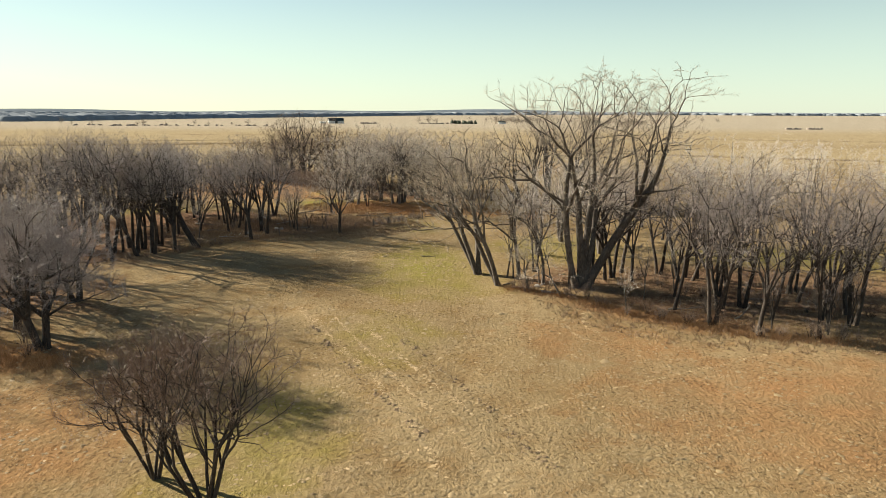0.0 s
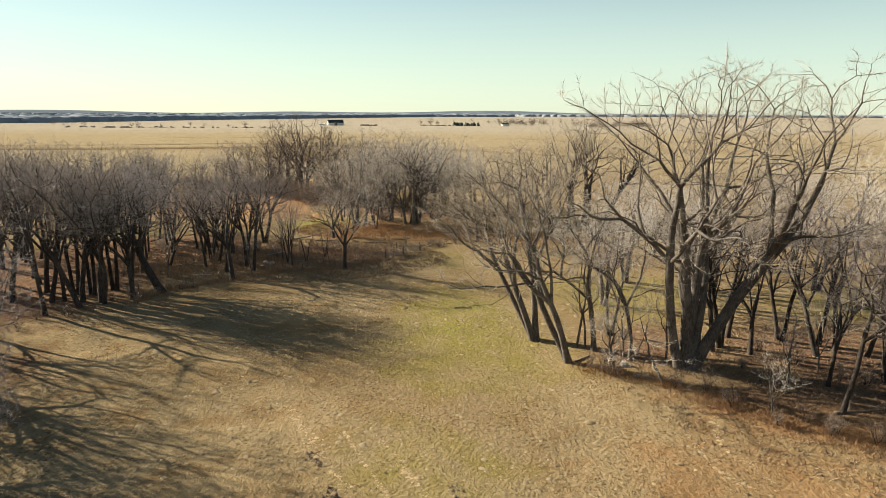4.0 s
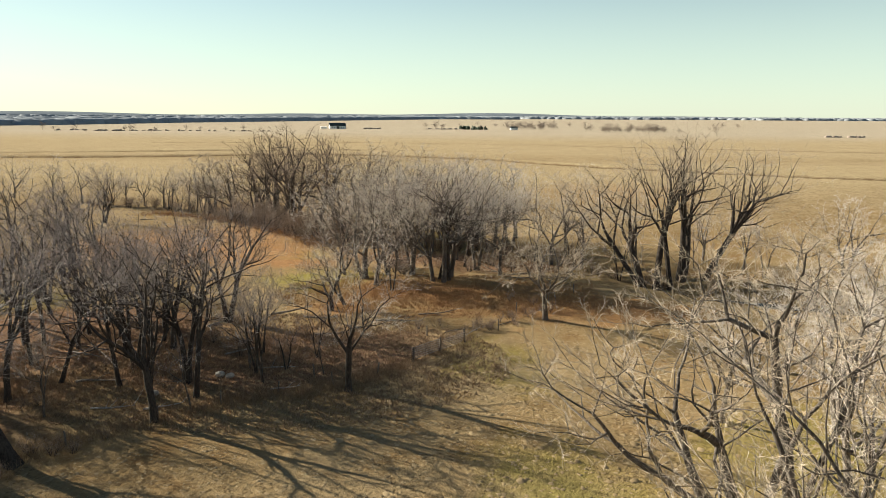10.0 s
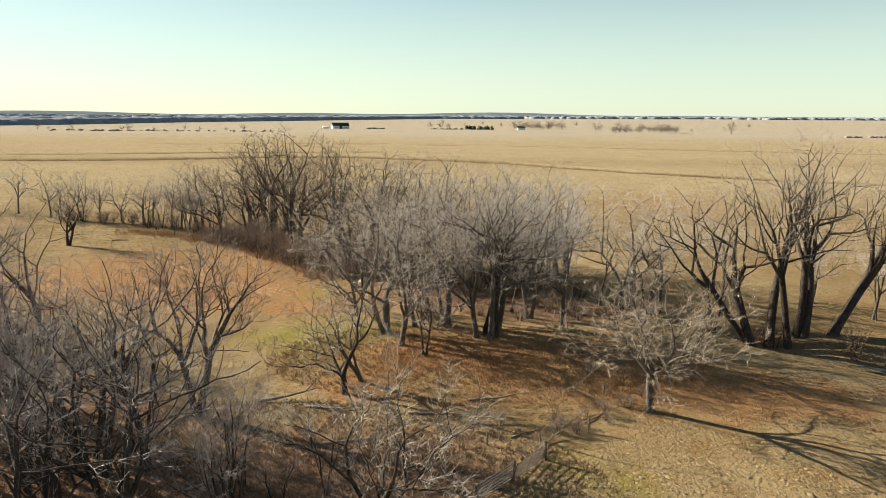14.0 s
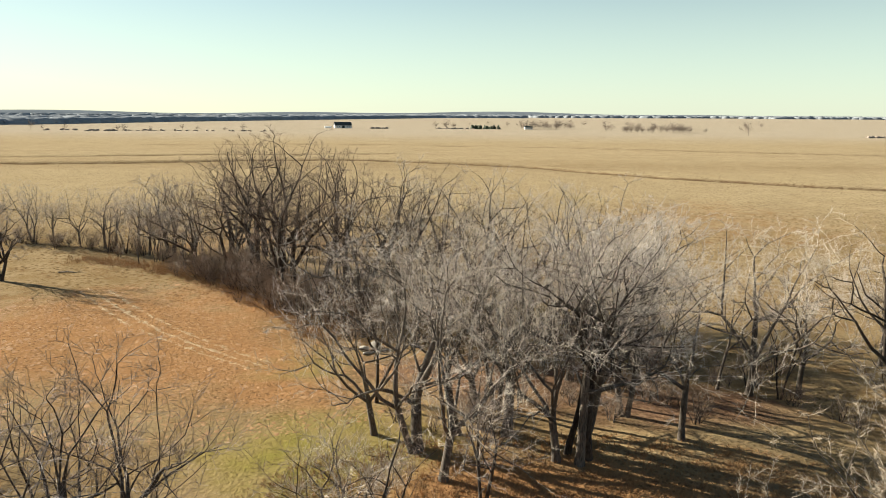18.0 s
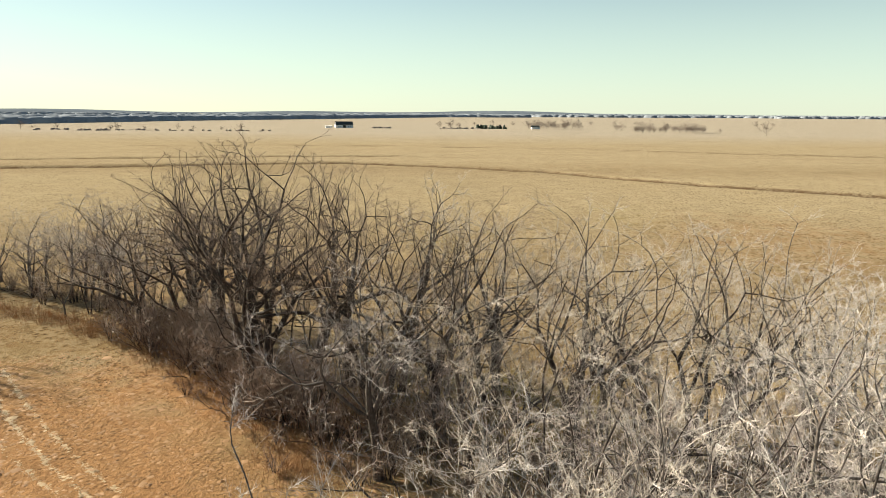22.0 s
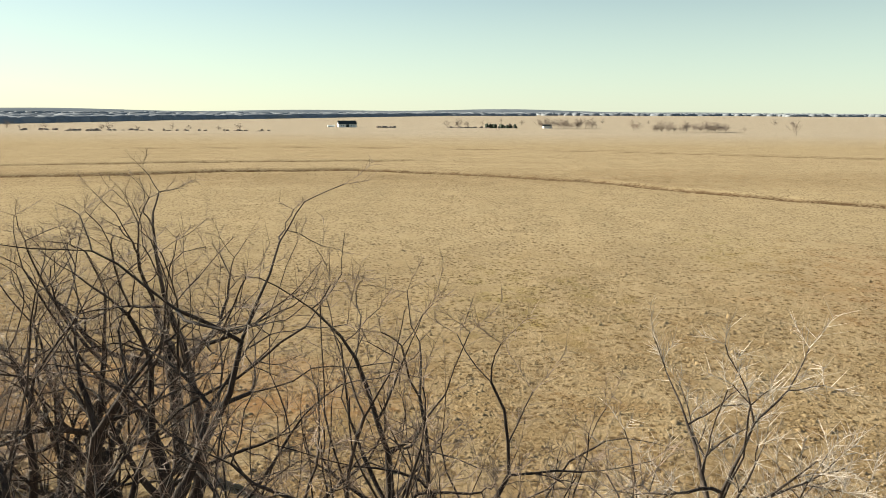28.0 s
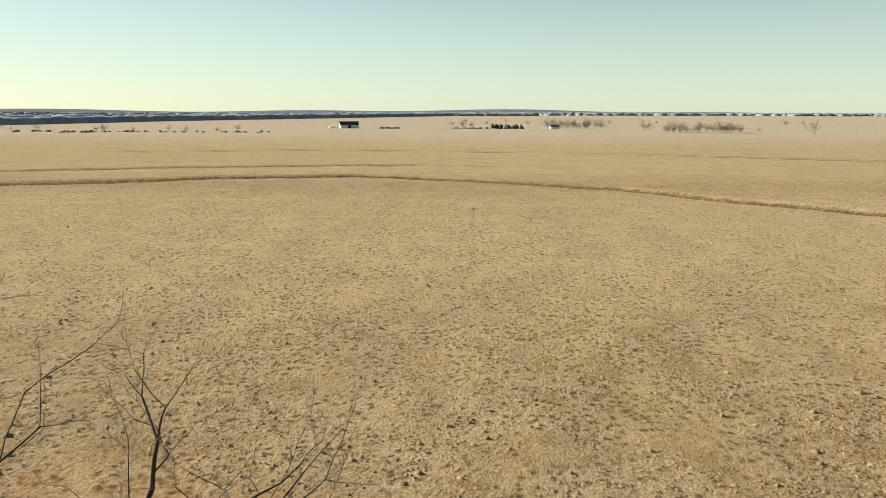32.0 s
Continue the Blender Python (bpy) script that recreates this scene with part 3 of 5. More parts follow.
hero(30.4, 177.3, 22.5, 16, CREEKBIG, stems=((10, 22), (30, 34)), radius=0.44, bole=0.42, leaders=3, **FAN)
hero(-38.8, 153.6, 17.5, 13, "slender bare tree standing clear of the thicket", stems=((100, 3), (10, 17)), radius=0.3, bole=0.34, gens=6, leaders=3, spread=0.5, up=0.12, fine=TWIG_BROWN, close=True)
hero(-26.2, 158.5, 12.5, 12, "crooked low bare tree with spreading limbs", stems=((160, 8),), radius=0.34, bole=0.2, gens=6, leaders=3, spread=0.9, wander=0.15, fine=TWIG_BROWN, close=True)
hero(-24.6, 161.5, 9.5, 8, "small pale crooked tree with leaning stems", stems=((170, 34), (160, 20)), radius=0.22, bole=0.4, gens=5, wander=0.15, fine=TWIG_PALE, bark=BARK_GREY, close=True)
DENSE = dict(gens=6, spread=0.75, wander=0.14, bark=BARK_GREY, twigs=13, twig_r=0.0085, twig_len=0.5, close=True)
hero(-23.6, 176.5, 18.5, 17, "gnarled grey bare tree with drooping crooked limbs", stems=((170, 24), (120, 10)), radius=0.42, bole=0.3, leaders=3, up=0.03, fine=TWIG_ASH, **DENSE)
hero(-16.4, 179.6, 19.5, 16, "grey bare tree with a dense haze of twigs", stems=((90, 4),), radius=0.42, bole=0.34, leaders=5, fine=TWIG_ASH, **DENSE)
hero(-10.6, 178.6, 20.0, 17, "grey bare tree with a dense haze of twigs", stems=((20, 6), (330, 16)), radius=0.42, bole=0.32, leaders=3, fine=TWIG_ASH, **DENSE)
OPEN = dict(wander=0.12, gens=6, twigs=8, fine=TWIG_BROWN, close=True, up=0.04, twig_r=0.0085, twig_len=0.75, thin=0.26)
TWIST, FORKED = "large bare tree with twisting dark limbs", "forked bare tree with dark open limbs"
hero(-43.2, 217.5, 19.5, 13, "many-stemmed bare tree in the creek line", stems=((60, 5), (190, 16)), radius=0.48, bole=0.3, leaders=3, spread=0.6, **OPEN)
hero(-45.4, 224.0, 24.5, 15, TWIST, stems=((120, 3),), radius=0.66, bole=0.36, leaders=5, spread=0.75, **OPEN)
hero(-50.0, 229.5, 24.5, 17, TWIST, stems=((170, 8), (60, 12)), radius=0.60, bole=0.34, leaders=3, spread=0.75, **OPEN)
hero(-40.2, 223.2, 22.3, 14, TWIST, stems=((10, 16),), radius=0.55, bole=0.34, leaders=4, spread=0.8, **OPEN)
hero(-30.8, 220.2, 20.8, 9, "slim bare tree with pale upright branches", stems=((60, 4),), radius=0.3, bole=0.5, leaders=3, spread=0.6, **{**OPEN, "fine": TWIG_PALE})
hero(-36.0, 221.2, 21.6, 13, FORKED, stems=((60, 6),), radius=0.48, bole=0.34, leaders=4, spread=0.75, **OPEN)
hero(-32.6, 214.2, 19.8, 13, FORKED, stems=((20, 14), (160, 12)), radius=0.46, bole=0.3, leaders=3, spread=0.7, **OPEN)
hero(-27.6, 211.0, 20.2, 13, FORKED, stems=((70, 5),), radius=0.50, bole=0.3, leaders=5, spread=0.85, **OPEN)
hero(-22.4, 216.4, 18.0, 11, "slim bare tree with pale upright branches", stems=((60, 6), (170, 14)), radius=0.36, bole=0.34, leaders=3, spread=0.6, **{**OPEN, "fine": TWIG_PALE})
hero(-17.4, 203.5, 20.6, 15, "old bare tree with a stout trunk and broken limbs", stems=((90, 3),), radius=0.74, bole=0.34, leaders=5, spread=0.85, **{**OPEN, "fine": TWIG_PALE})
hero(-9.6, 204.5, 20.4, 14, "pale bare tree with upright twigs", stems=((60, 6), (170, 14)), radius=0.50, bole=0.3, leaders=3, spread=0.75, **{**OPEN, "fine": TWIG_PALE})
hero(-4.6, 210.5, 19.6, 14, "pale bare tree with upright twigs", stems=((30, 10),), radius=0.54, bole=0.3, leaders=5, spread=0.8, **{**OPEN, "fine": TWIG_PALE})
hero(-53.6, 238.5, 22.0, 14, "broad bare tree forking over the field edge", turn=140, stems=((38, 12),), radius=0.55, bole=0.38, leaders=4, spread=0.8, **OPEN)
hero(-55.5, 250.0, 22.5, 20, "bare tree with a wide low limb beside the open field", stems=((60, 5),), radius=0.48, bole=0.46, leaders=4, spread=1.0, **OPEN)
hero(-58.5, 241.0, 20, 14, "bare tree at the edge of the open field", stems=((120, 6),), radius=0.5, bole=0.32, leaders=4, spread=0.7, **OPEN)
hero(-56.0, 233.5, 17, 15, "broad low bare tree over the creek thicket", stems=((180, 14), (60, 10)), radius=0.46, bole=0.24, leaders=3, spread=0.8, **OPEN)
hero(-63.5, 238.0, 16, 14, "broad low bare tree over the creek thicket", stems=((140, 10),), radius=0.46, bole=0.24, leaders=4, spread=0.85, **OPEN)
hero(-72.0, 248.0, 16, 13, "broad bare tree in the creek line", stems=((170, 8), (30, 10)), radius=0.36, bole=0.28, leaders=3, spread=0.7)
hero(-92.0, 229.7, 13.5, 10, "lone bare tree out in the meadow", stems=((90, 4), (30, 16)), radius=0.34, bole=0.26, leaders=3, spread=0.6, twigs=5)
WILLOW = "many-stemmed bare willow thicket beside the pasture"
hero(-14.3, 37.2, 12.2, 9.5, WILLOW, name="bare_willow", stems=((20, 22), (90, 9), (150, 28), (210, 20), (300, 20), (60, 12), (180, 33), (0, 12)), radius=0.12, bole=0.3, gens=6, leaders=2, spread=0.4, up=0.12, twigs=5, twig_r=0.009, twig_len=0.7, fine=BRUSH, close=True)
hero(-19.0, 41.0, 11, 8, WILLOW, name="bare_willow", stems=((30, 14), (120, 12), (180, 25), (250, 18), (330, 20)), radius=0.11, bole=0.3, gens=6, leaders=2, spread=0.4, up=0.12, twigs=5, twig_r=0.009, twig_len=0.7, fine=BRUSH, close=True)
GREY = "dense grey bare tree in rust coloured grass"
hero(-40.4, 65.2, 15.5, 14, GREY, stems=((90, 3), (200, 14)), radius=0.38, bole=0.26, gens=7, leaders=4, spread=0.8, twigs=6, thin=0.15, up=0.03)
hero(-47.5, 72.0, 15, 13, GREY, stems=((90, 5), (330, 12)), radius=0.36, bole=0.26, leaders=4, spread=0.8, twigs=6, thin=0.15, up=0.03)
hero(-46.5, 83.0, 14.5, 13, GREY, stems=((60, 6), (200, 12)), radius=0.34, bole=0.24, leaders=4, spread=0.8, twigs=6, thin=0.15, up=0.03)

# ---- groves: trees of like build ----
def prototype(seed, **shape):
    return tree_meshes(seed, **shape)


TALL = [prototype(1, h=20, twigs=3, twig_r=0.0095, w=13.5, radius=0.27, bole=0.42, leaders=3, spread=0.42, up=0.1),
        prototype(2, h=20, twigs=3, twig_r=0.0095, w=14, radius=0.30, bole=0.34, leaders=4, spread=0.5),
        prototype(3, h=20, twigs=3, twig_r=0.0095, w=12.5, radius=0.24, bole=0.46, leaders=3, spread=0.4, stems=((0, 9),), wander=0.11),
        prototype(4, h=20, twigs=3, twig_r=0.0095, w=14, radius=0.25, bole=0.38, stems=((0, 8), (180, 11)), gens=6, leaders=3, spread=0.45),
        prototype(5, h=20, twigs=3, twig_r=0.0095, w=13, radius=0.28, bole=0.4, stems=((30, 16),), leaders=3, spread=0.5, wander=0.12)]
BROAD = [prototype(11, h=19, w=17, radius=0.38, bole=0.28, leaders=5, spread=0.62, wander=0.12, twigs=9, bark=BARK_GREY, twig_r=0.0115, twig_len=0.6, fine=TWIG_PALE),
         prototype(12, h=19, w=17, radius=0.34, bole=0.3, stems=((10, 10), (170, 13)), leaders=3, spread=0.65, wander=0.12, bark=BARK_GREY, twigs=8, twig_r=0.0115, twig_len=0.6, fine=TWIG_ASH),
         prototype(13, h=19, w=17, radius=0.36, bole=0.34, leaders=4, spread=0.8, wander=0.13, twigs=9, bark=BARK_GREY, twig_r=0.0115, twig_len=0.6, fine=TWIG_PALE),
         prototype(14, h=19, w=15, radius=0.34, bole=0.36, leaders=4, spread=0.6, wander=0.11, twigs=9, bark=BARK_GREY, twig_r=0.0115, twig_len=0.6, fine=TWIG_ASH)]
YOUNG = [prototype(21, h=11, w=5.5, radius=0.12, bole=0.3, gens=5, leaders=3, spread=0.4, up=0.14, twigs=4, twig_len=0.7, fine=TWIG_PALE, bark=BARK_GREY),
         prototype(22, h=11, w=6, radius=0.11, bole=0.3, stems=((20, 10), (200, 12)), gens=5, leaders=2, spread=0.4, up=0.14, twigs=4, twig_len=0.7, fine=TWIG),
         prototype(23, h=11, w=5, radius=0.13, bole=0.45, stems=((90, 6),), gens=5, leaders=3, spread=0.5, twigs=3, twig_len=0.7, fine=TWIG, bark=BARK_GREY)]
FIRST = {}


def put(kind, which, x, y, h, wide=1.0, turn=0.0, label="", group="", category="tree"):
    name = {"tall": "bare_tree", "broad": "spreading_tree", "young": "sapling"}[kind]
    full = {"tall": (TALL, 20.0), "broad": (BROAD, 19.0), "young": (YOUNG, 11.0)}[kind]
    key = (kind, which)
    s = h / full[1]
    m = pose(x, y, lift(x, y), 0, 0, turn) @ Matrix.Diagonal((s * wide, s * wide, s, 1))
    if key not in FIRST:
        FIRST[key] = plant(name, full[0][which], x, y, 0, label, category, group)
        FIRST[key].matrix_basis = m
        return FIRST[key]
    src = FIRST[key]
    made = new(name)
    for part_ob in src.children:
        o = part_ob.copy()
        scene.collection.objects.link(o)
        o.parent = made
    made.matrix_basis = m
    return tagged(made, label, category, group)


rg = np.random.RandomState(7)


def grove(kind, label, group, spots, jitter=0.0, wide=1.0):
    """Trees at places of the plan: x, y, height."""
    n = {"tall": 5, "broad": 4, "young": 3}[kind]
    for x, y, h in spots:
        put(kind, int(rg.randint(n)), x + rg.normal(0, jitter), y + rg.normal(0, jitter), h, wide * rg.uniform(0.9, 1.12), rg.uniform(0, 360), label, group)


def scattered(n, cx, cy, rx, ry, apart, h, turn=0.0, keep=None):
    """n places inside an oval of the plan, none too close to one another."""
    got, c, s, tries = [], math.cos(radians(turn)), math.sin(radians(turn)), 0
    while len(got) < n and tries < 4000:
        tries += 1
        a, r = rg.uniform(0, 6.283), math.sqrt(rg.uniform(0, 1))
        u, v = rx * r * math.cos(a), ry * r * math.sin(a)
        x, y = cx + u * c - v * s, cy + u * s + v * c
        if all((x - q[0]) ** 2 + (y - q[1]) ** 2 > apart ** 2 for q in got) and (keep is None or keep(x, y)):
            got.append((x, y, h * rg.uniform(0.86, 1.1)))
    return got


GROVE = "tall dark bare tree in the dense grove"
grove("tall", GROVE, "left grove", [(-78.2, 135.9, 20), (-74.2, 131.5, 21), (-79.3, 142.9, 19), (-73.0, 136.0, 20), (-66.0, 125.6, 21), (-63.1, 122.3, 20.5), (-59.2, 117.7, 21), (-55.7, 112.6, 21), (-54.4, 113.4, 17),
      (-54.6, 116.2, 20), (-51.9, 112.7, 21), (-52.2, 116.3, 19), (-49.4, 112.2, 20), (-50.5, 118.8, 20), (-47.1, 116.2, 19), (-50.6, 110.2, 20), (-48.6, 111.4, 18), (-45.7, 114.4, 17.5), (-51.1, 129, 18), 
      (-53.2, 106.5, 20.5), (-61, 112.5, 21), (-68, 119, 20)], jitter=0.15)
grove("tall", GROVE, "left grove", scattered(15, -84, 120, 20, 22, 5.0, 19))
grove("tall", GROVE, "left grove", scattered(5, -68, 94, 12, 10, 4.6, 17, keep=lambda x, y: x < -52))
grove("broad", "dense grey bare tree of the nearer grove", "left grove", scattered(12, -66, 78, 16, 15, 5.0, 15.5, keep=lambda x, y: x < -50), wide=0.95)
THICK = "dark bare tree above the littered thicket floor"
grove("tall", THICK, "thicket", [(-36.1, 125.4, 18), (-34.4, 130.5, 17.5), (-42.6, 132.8, 15.5), (-41.5, 143.2, 17.5), (-36.4, 134, 17), (-46.9, 148.3, 15.5), (-38.9, 144.2, 15), (-44.8, 145.6, 16), (-46.3, 142.6, 15), (-43.5, 138.5, 16), (-42.0, 137.4, 14),
      (-60.3, 157.8, 17), (-57, 145, 17), (-38.4, 130.0, 14)])
grove("tall", THICK, "thicket", scattered(12, -52, 143, 11, 13, 3.8, 15, keep=lambda x, y: x < -42 and x + 0.7 * y < 62))
grove("tall", THICK, "thicket", scattered(12, -68, 150, 16, 13, 4.6, 16.5, keep=lambda x, y: x < -50))
grove("young", "slim young bare tree in the thicket", "thicket", [(-29.1, 134.0, 12), (-31.7, 138.9, 10.5), (-30.3, 136.2, 9), (-31.2, 142, 9), (-33.5, 146, 8), (-25, 141, 7), (-46, 126, 9), (-27.5, 137.5, 6), (-23.4, 136.2, 5), (-33.8, 127.8, 7)])
grove("tall", "dark bare tree at the wood's edge", "far left wood", scattered(14, -86, 170, 22, 22, 5.0, 17, keep=lambda x, y: x < -62))
EAST = "bare tree in the eastern grove over rusty undergrowth"
grove("tall", EAST, "eastern grove", [(28.4, 79.8, 17.2), (30.8, 74.1, 18), (37.3, 81.2, 18), (34.4, 70.2, 15), (40.7, 69.3, 15.5), (42.6, 71.2, 14), (34.1, 93.5, 17), (35.8, 96.9, 17), (36.1, 94.6, 15.5), (37.3, 96.4, 17), (32.5, 98.6, 16.5), (41.8, 125.7, 18.4),
      (39.0, 93.6, 17), (39.8, 91.6, 16), (41, 82.2, 16.5), (45.3, 83.5, 16.5), (50.9, 108, 17), (58, 97.2, 17), (23.4, 94.8, 18), (24.9, 96.6, 17), (27.0, 99.8, 17), (21.4, 92.6, 20), (14, 100.2, 13), (46.5, 87.6, 17), (54.5, 87.7, 17),
      (30.5, 85, 13), (33.5, 78.5, 15), (38.5, 76, 15.5), (48.5, 78, 16), (44.5, 76, 15), (36.5, 86.5, 15.5), (27.2, 94.0, 15), (52, 74, 15.5), (50, 70.5, 15)], jitter=0.12)
grove("tall", EAST, "eastern grove", scattered(18, 60, 86, 20, 17, 4.8, 16, turn=-8, keep=lambda x, y: x > 47))
grove("young", "slim bare sapling in the eastern grove", "eastern saplings", [(22.5, 79.5, 6), (17.8, 92, 8), (26, 84, 8), (31.5, 89, 9), (13.8, 93.2, 9), (42.3, 70.6, 8), (37, 72.5, 8), (9.4, 95.8, 11), (10.4, 95.6, 9), (46, 73, 9)])
grove("broad", "bare tree rising behind the eastern grove", "back of the eastern grove", [(65, 143, 19.5), (54, 138, 20), (76, 139, 18.5), (84, 146, 18), (95, 140, 18), (48, 120, 17), (108, 150, 18), (60, 131, 19), (72, 150, 18), (88, 134, 18)])
grove("broad", "pale bare tree in the meadow behind the leaning ones", "meadow trees", [(22.2, 123.9, 16.5), (16, 112, 15), (27, 113, 16.5), (33, 119, 15), (13, 126, 12), (36, 134, 15), (24, 137, 13), (33, 145, 13), (30.3, 128.1, 15), (42, 140, 14)])
CREEKSIDE = "grey bare tree with a haze of fine twigs over red grass"
grove("broad", CREEKSIDE, "middle grove", [(-21.7, 172.3, 17.5), (-11.2, 174.9, 20.5), (-12.9, 175.4, 19), (-5.6, 183.6, 17), (-18.7, 183.4, 18), (-27.5, 179.5, 15), (-2, 179, 15)], wide=0.84)
grove("tall", CREEKSIDE, "middle grove", [(-20.4, 179.7, 18), (-18.9, 169.1, 9), (-10.4, 175.8, 20.5), (-11.9, 176.6, 19.5), (-28, 186, 14), (-16.9, 185, 17), (-7.6, 186.8, 16)])
grove("broad", "bare tree along the creek", "creek line", [(-31.4, 204.4, 16.5), (-9, 192, 18), (-2, 195, 18.5), (7.8, 188.8, 18), (11.9, 197.4, 17), (14, 191.2, 15), (2, 204, 17), (-66, 244, 15), (-25, 201, 17.5), (4.5, 214, 15), (-14, 211.5, 17)])
grove("broad", "bare tree along the creek", "creek line", [(40, 184, 12), (46, 178, 11), (55, 180, 14), (66, 174, 15), (78, 172, 15), (25, 196, 13), (36, 192, 12), (-80, 252, 14), (-88.2, 255.8, 12.5), (-95.5, 260.3, 12), (-86, 255.9, 11), (-106, 262, 13), (-116, 266, 14), (-128, 272, 14), (-142, 276, 14), (-77, 250, 13), (-100, 259, 11)], wide=0.85)
grove("young", "slim bare sapling in the creek thicket", "creek saplings", [(18.7, 183.1, 11), (5, 189.6, 12), (12, 191, 11), (40.9, 178.2, 8.4), (40.2, 183.6, 9.7), (-27, 209, 10), (-22, 211, 11), (-15, 208, 11), (-6, 207, 11), (-33, 217, 11), (-28, 222, 13), (-24.5, 221, 12), (32, 185.1, 9)])
grove("young", "slim bare sapling in the creek thicket", "creek saplings", scattered(22, -18, 206, 22, 7, 2.2, 10, turn=-20))
grove("young", "slim bare sapling in the creek thicket", "creek saplings", scattered(24, -62, 241, 30, 6, 2.4, 9, turn=-30))

# ---- shrubs and thickets ----
def shrub_meshes(seed, h, w, stems=9, fine=None):
    rng = np.random.RandomState(seed)
    az, lean = rng.uniform(0, 6.28, stems), np.abs(rng.normal(0, 1, stems)) * math.atan2(w * 0.5, h) * 0.75
    d = np.stack([np.sin(lean) * np.cos(az), np.sin(lean) * np.sin(az), np.cos(lean)], -1)
    p = np.stack([0.25 * np.cos(az), 0.25 * np.sin(az), 0 * az - 0.15], -1)
    st = grow(rng, p, d, h * rng.uniform(0.6, 1.0, stems), 4, 0.16, 0.03)
    sr = np.array([0.035, 0.03, 0.022, 0.015, 0.008])[None] * rng.uniform(0.7, 1.3, stems)[:, None]
    one = mesh_from("stem", *[q.tolist() for q in tubes(st, sr, 3)], BARK)
    p, d, u, par = shoots(rng, st, 8, 0.15, 1.0, 0.7, 0.25)
    kl = h * 0.3 * rng.uniform(0.5, 1.2, len(u))
    kk = grow(rng, p, d, kl, 1, 0.15, 0.06)
    v1, f1 = spikes(kk[:, 0], unit(kk[:, 1] - kk[:, 0]), kl * 1.2, np.full(len(kl), 0.016))
    p, d, u, par = shoots(rng, kk, 4, 0.05, 1.0, 0.65, 0.3)
    v2, f2 = spikes(p, d, kl[par] * rng.uniform(0.4, 0.8, len(p)) + 0.1, np.full(len(p), 0.011))
    return one, mesh_from("twig_mass", v1.tolist() + v2.tolist(), f1.tolist() + (f2 + len(v1)).tolist(), fine or BRUSH, False)


SHRUBS = [shrub_meshes(51, 3.0, 3.2), shrub_meshes(52, 3.0, 2.6, 11, TWIG_BROWN), shrub_meshes(53, 3.0, 4.0, 8, TWIG_BROWN)]


def shrub(x, y, h, label, group, which=None):
    one, mass = SHRUBS[int(rg.randint(3)) if which is None else which]
    ob = new("bare_shrub")
    part("stem", one, ob)
    part("twig_mass", mass, ob)
    s = h / 3.0
    ob.matrix_basis = pose(x, y, lift(x, y), 0, 0, rg.uniform(0, 360)) @ Matrix.Diagonal((s * 1.1, s * 1.1, s, 1))
    return tagged(ob, label, "shrub", group)


def thicket(label, group, line, n, wide, h, which=None):
    """Shrubs strewn along a line of the plan."""
    pts = np.array(line, float)
    seg = np.hypot(*np.diff(pts, axis=0).T)
    cum = np.r_[0, np.cumsum(seg)]
    for q in range(n):
        s = (q + rg.uniform(0, 1)) / n * cum[-1]
        x, y = np.interp(s, cum, pts[:, 0]) + rg.normal(0, wide), np.interp(s, cum, pts[:, 1]) + rg.normal(0, wide)
        shrub(x, y, h * rg.uniform(0.6, 1.3), label, group, which)


thicket("bare brown shrub under the eastern trees", "eastern undergrowth", [(9, 91), (16, 87), (22, 80), (27, 76), (33, 71), (41, 68), (52, 67)], 30, 1.0, 2.0)
thicket("bare brown shrub under the eastern trees", "eastern undergrowth", [(24, 92), (36, 86), (48, 80), (60, 78)], 22, 4.5, 1.8)
thicket("tangled bare shrub in the creek thicket", "creek thicket", [(-64, 236), (-54, 230), (-47, 222), (-40, 216), (-33, 211), (-26, 206)], 52, 1.8, 4.6)
thicket("tangled bare shrub in the creek thicket", "creek thicket", [(-33, 211), (-24, 204), (-14, 199), (-4, 198), (8, 194)], 42, 2.4, 3.6)
thicket("tangled bare shrub in the creek thicket", "creek thicket", [(-110, 262), (-92, 255), (-76, 248), (-64, 238)], 30, 1.6, 3.4)
thicket("bare shrub among fallen wood", "thicket shrubs", [(-52, 128), (-44, 136), (-36, 142), (-26, 148), (-18, 150)], 26, 4.0, 1.6)
thicket("bare shrub on the creek bank", "bank shrubs", [(6, 190), (14, 184), (20, 181), (27, 174), (38, 170), (55, 164)], 26, 1.3, 2.6)
thicket("bare shrub at the grove's foot", "grove shrubs", [(-58, 98), (-51, 105), (-47, 113), (-42, 121), (-36, 124)], 18, 1.0, 1.5)
thicket("bare shrub in the middle grove", "grove shrubs", [(-27, 184), (-18, 182), (-8, 186), (2, 184)], 20, 2.6, 3.0, 1)
thicket("low brown shrub by the lane", "lane shrubs", [(-10, 150), (-5, 153), (2, 160), (-2, 166)], 10, 1.6, 1.4)
thicket("dark tangled brush along the fallen fence", "fence brush", [(-10, 147.5), (-6, 151), (-2, 154), (1, 157)], 20, 0.8, 1.3, 2)
thicket("tangled bare shrub in the creek thicket", "creek thicket", [(-58, 236), (-50, 226), (-44, 218), (-36, 212)], 26, 2.2, 5.0, 2)
thicket("dark brown brush at the meadow's edge", "creek thicket", [(-60, 232), (-52, 223), (-44.5, 215), (-38, 208), (-32, 203)], 24, 1.0, 1.9, 0)
thicket("dense grey shrub in rust coloured grass", "pasture edge shrubs", [(-56, 70), (-46, 66), (-38, 63)], 10, 1.5, 2.0)


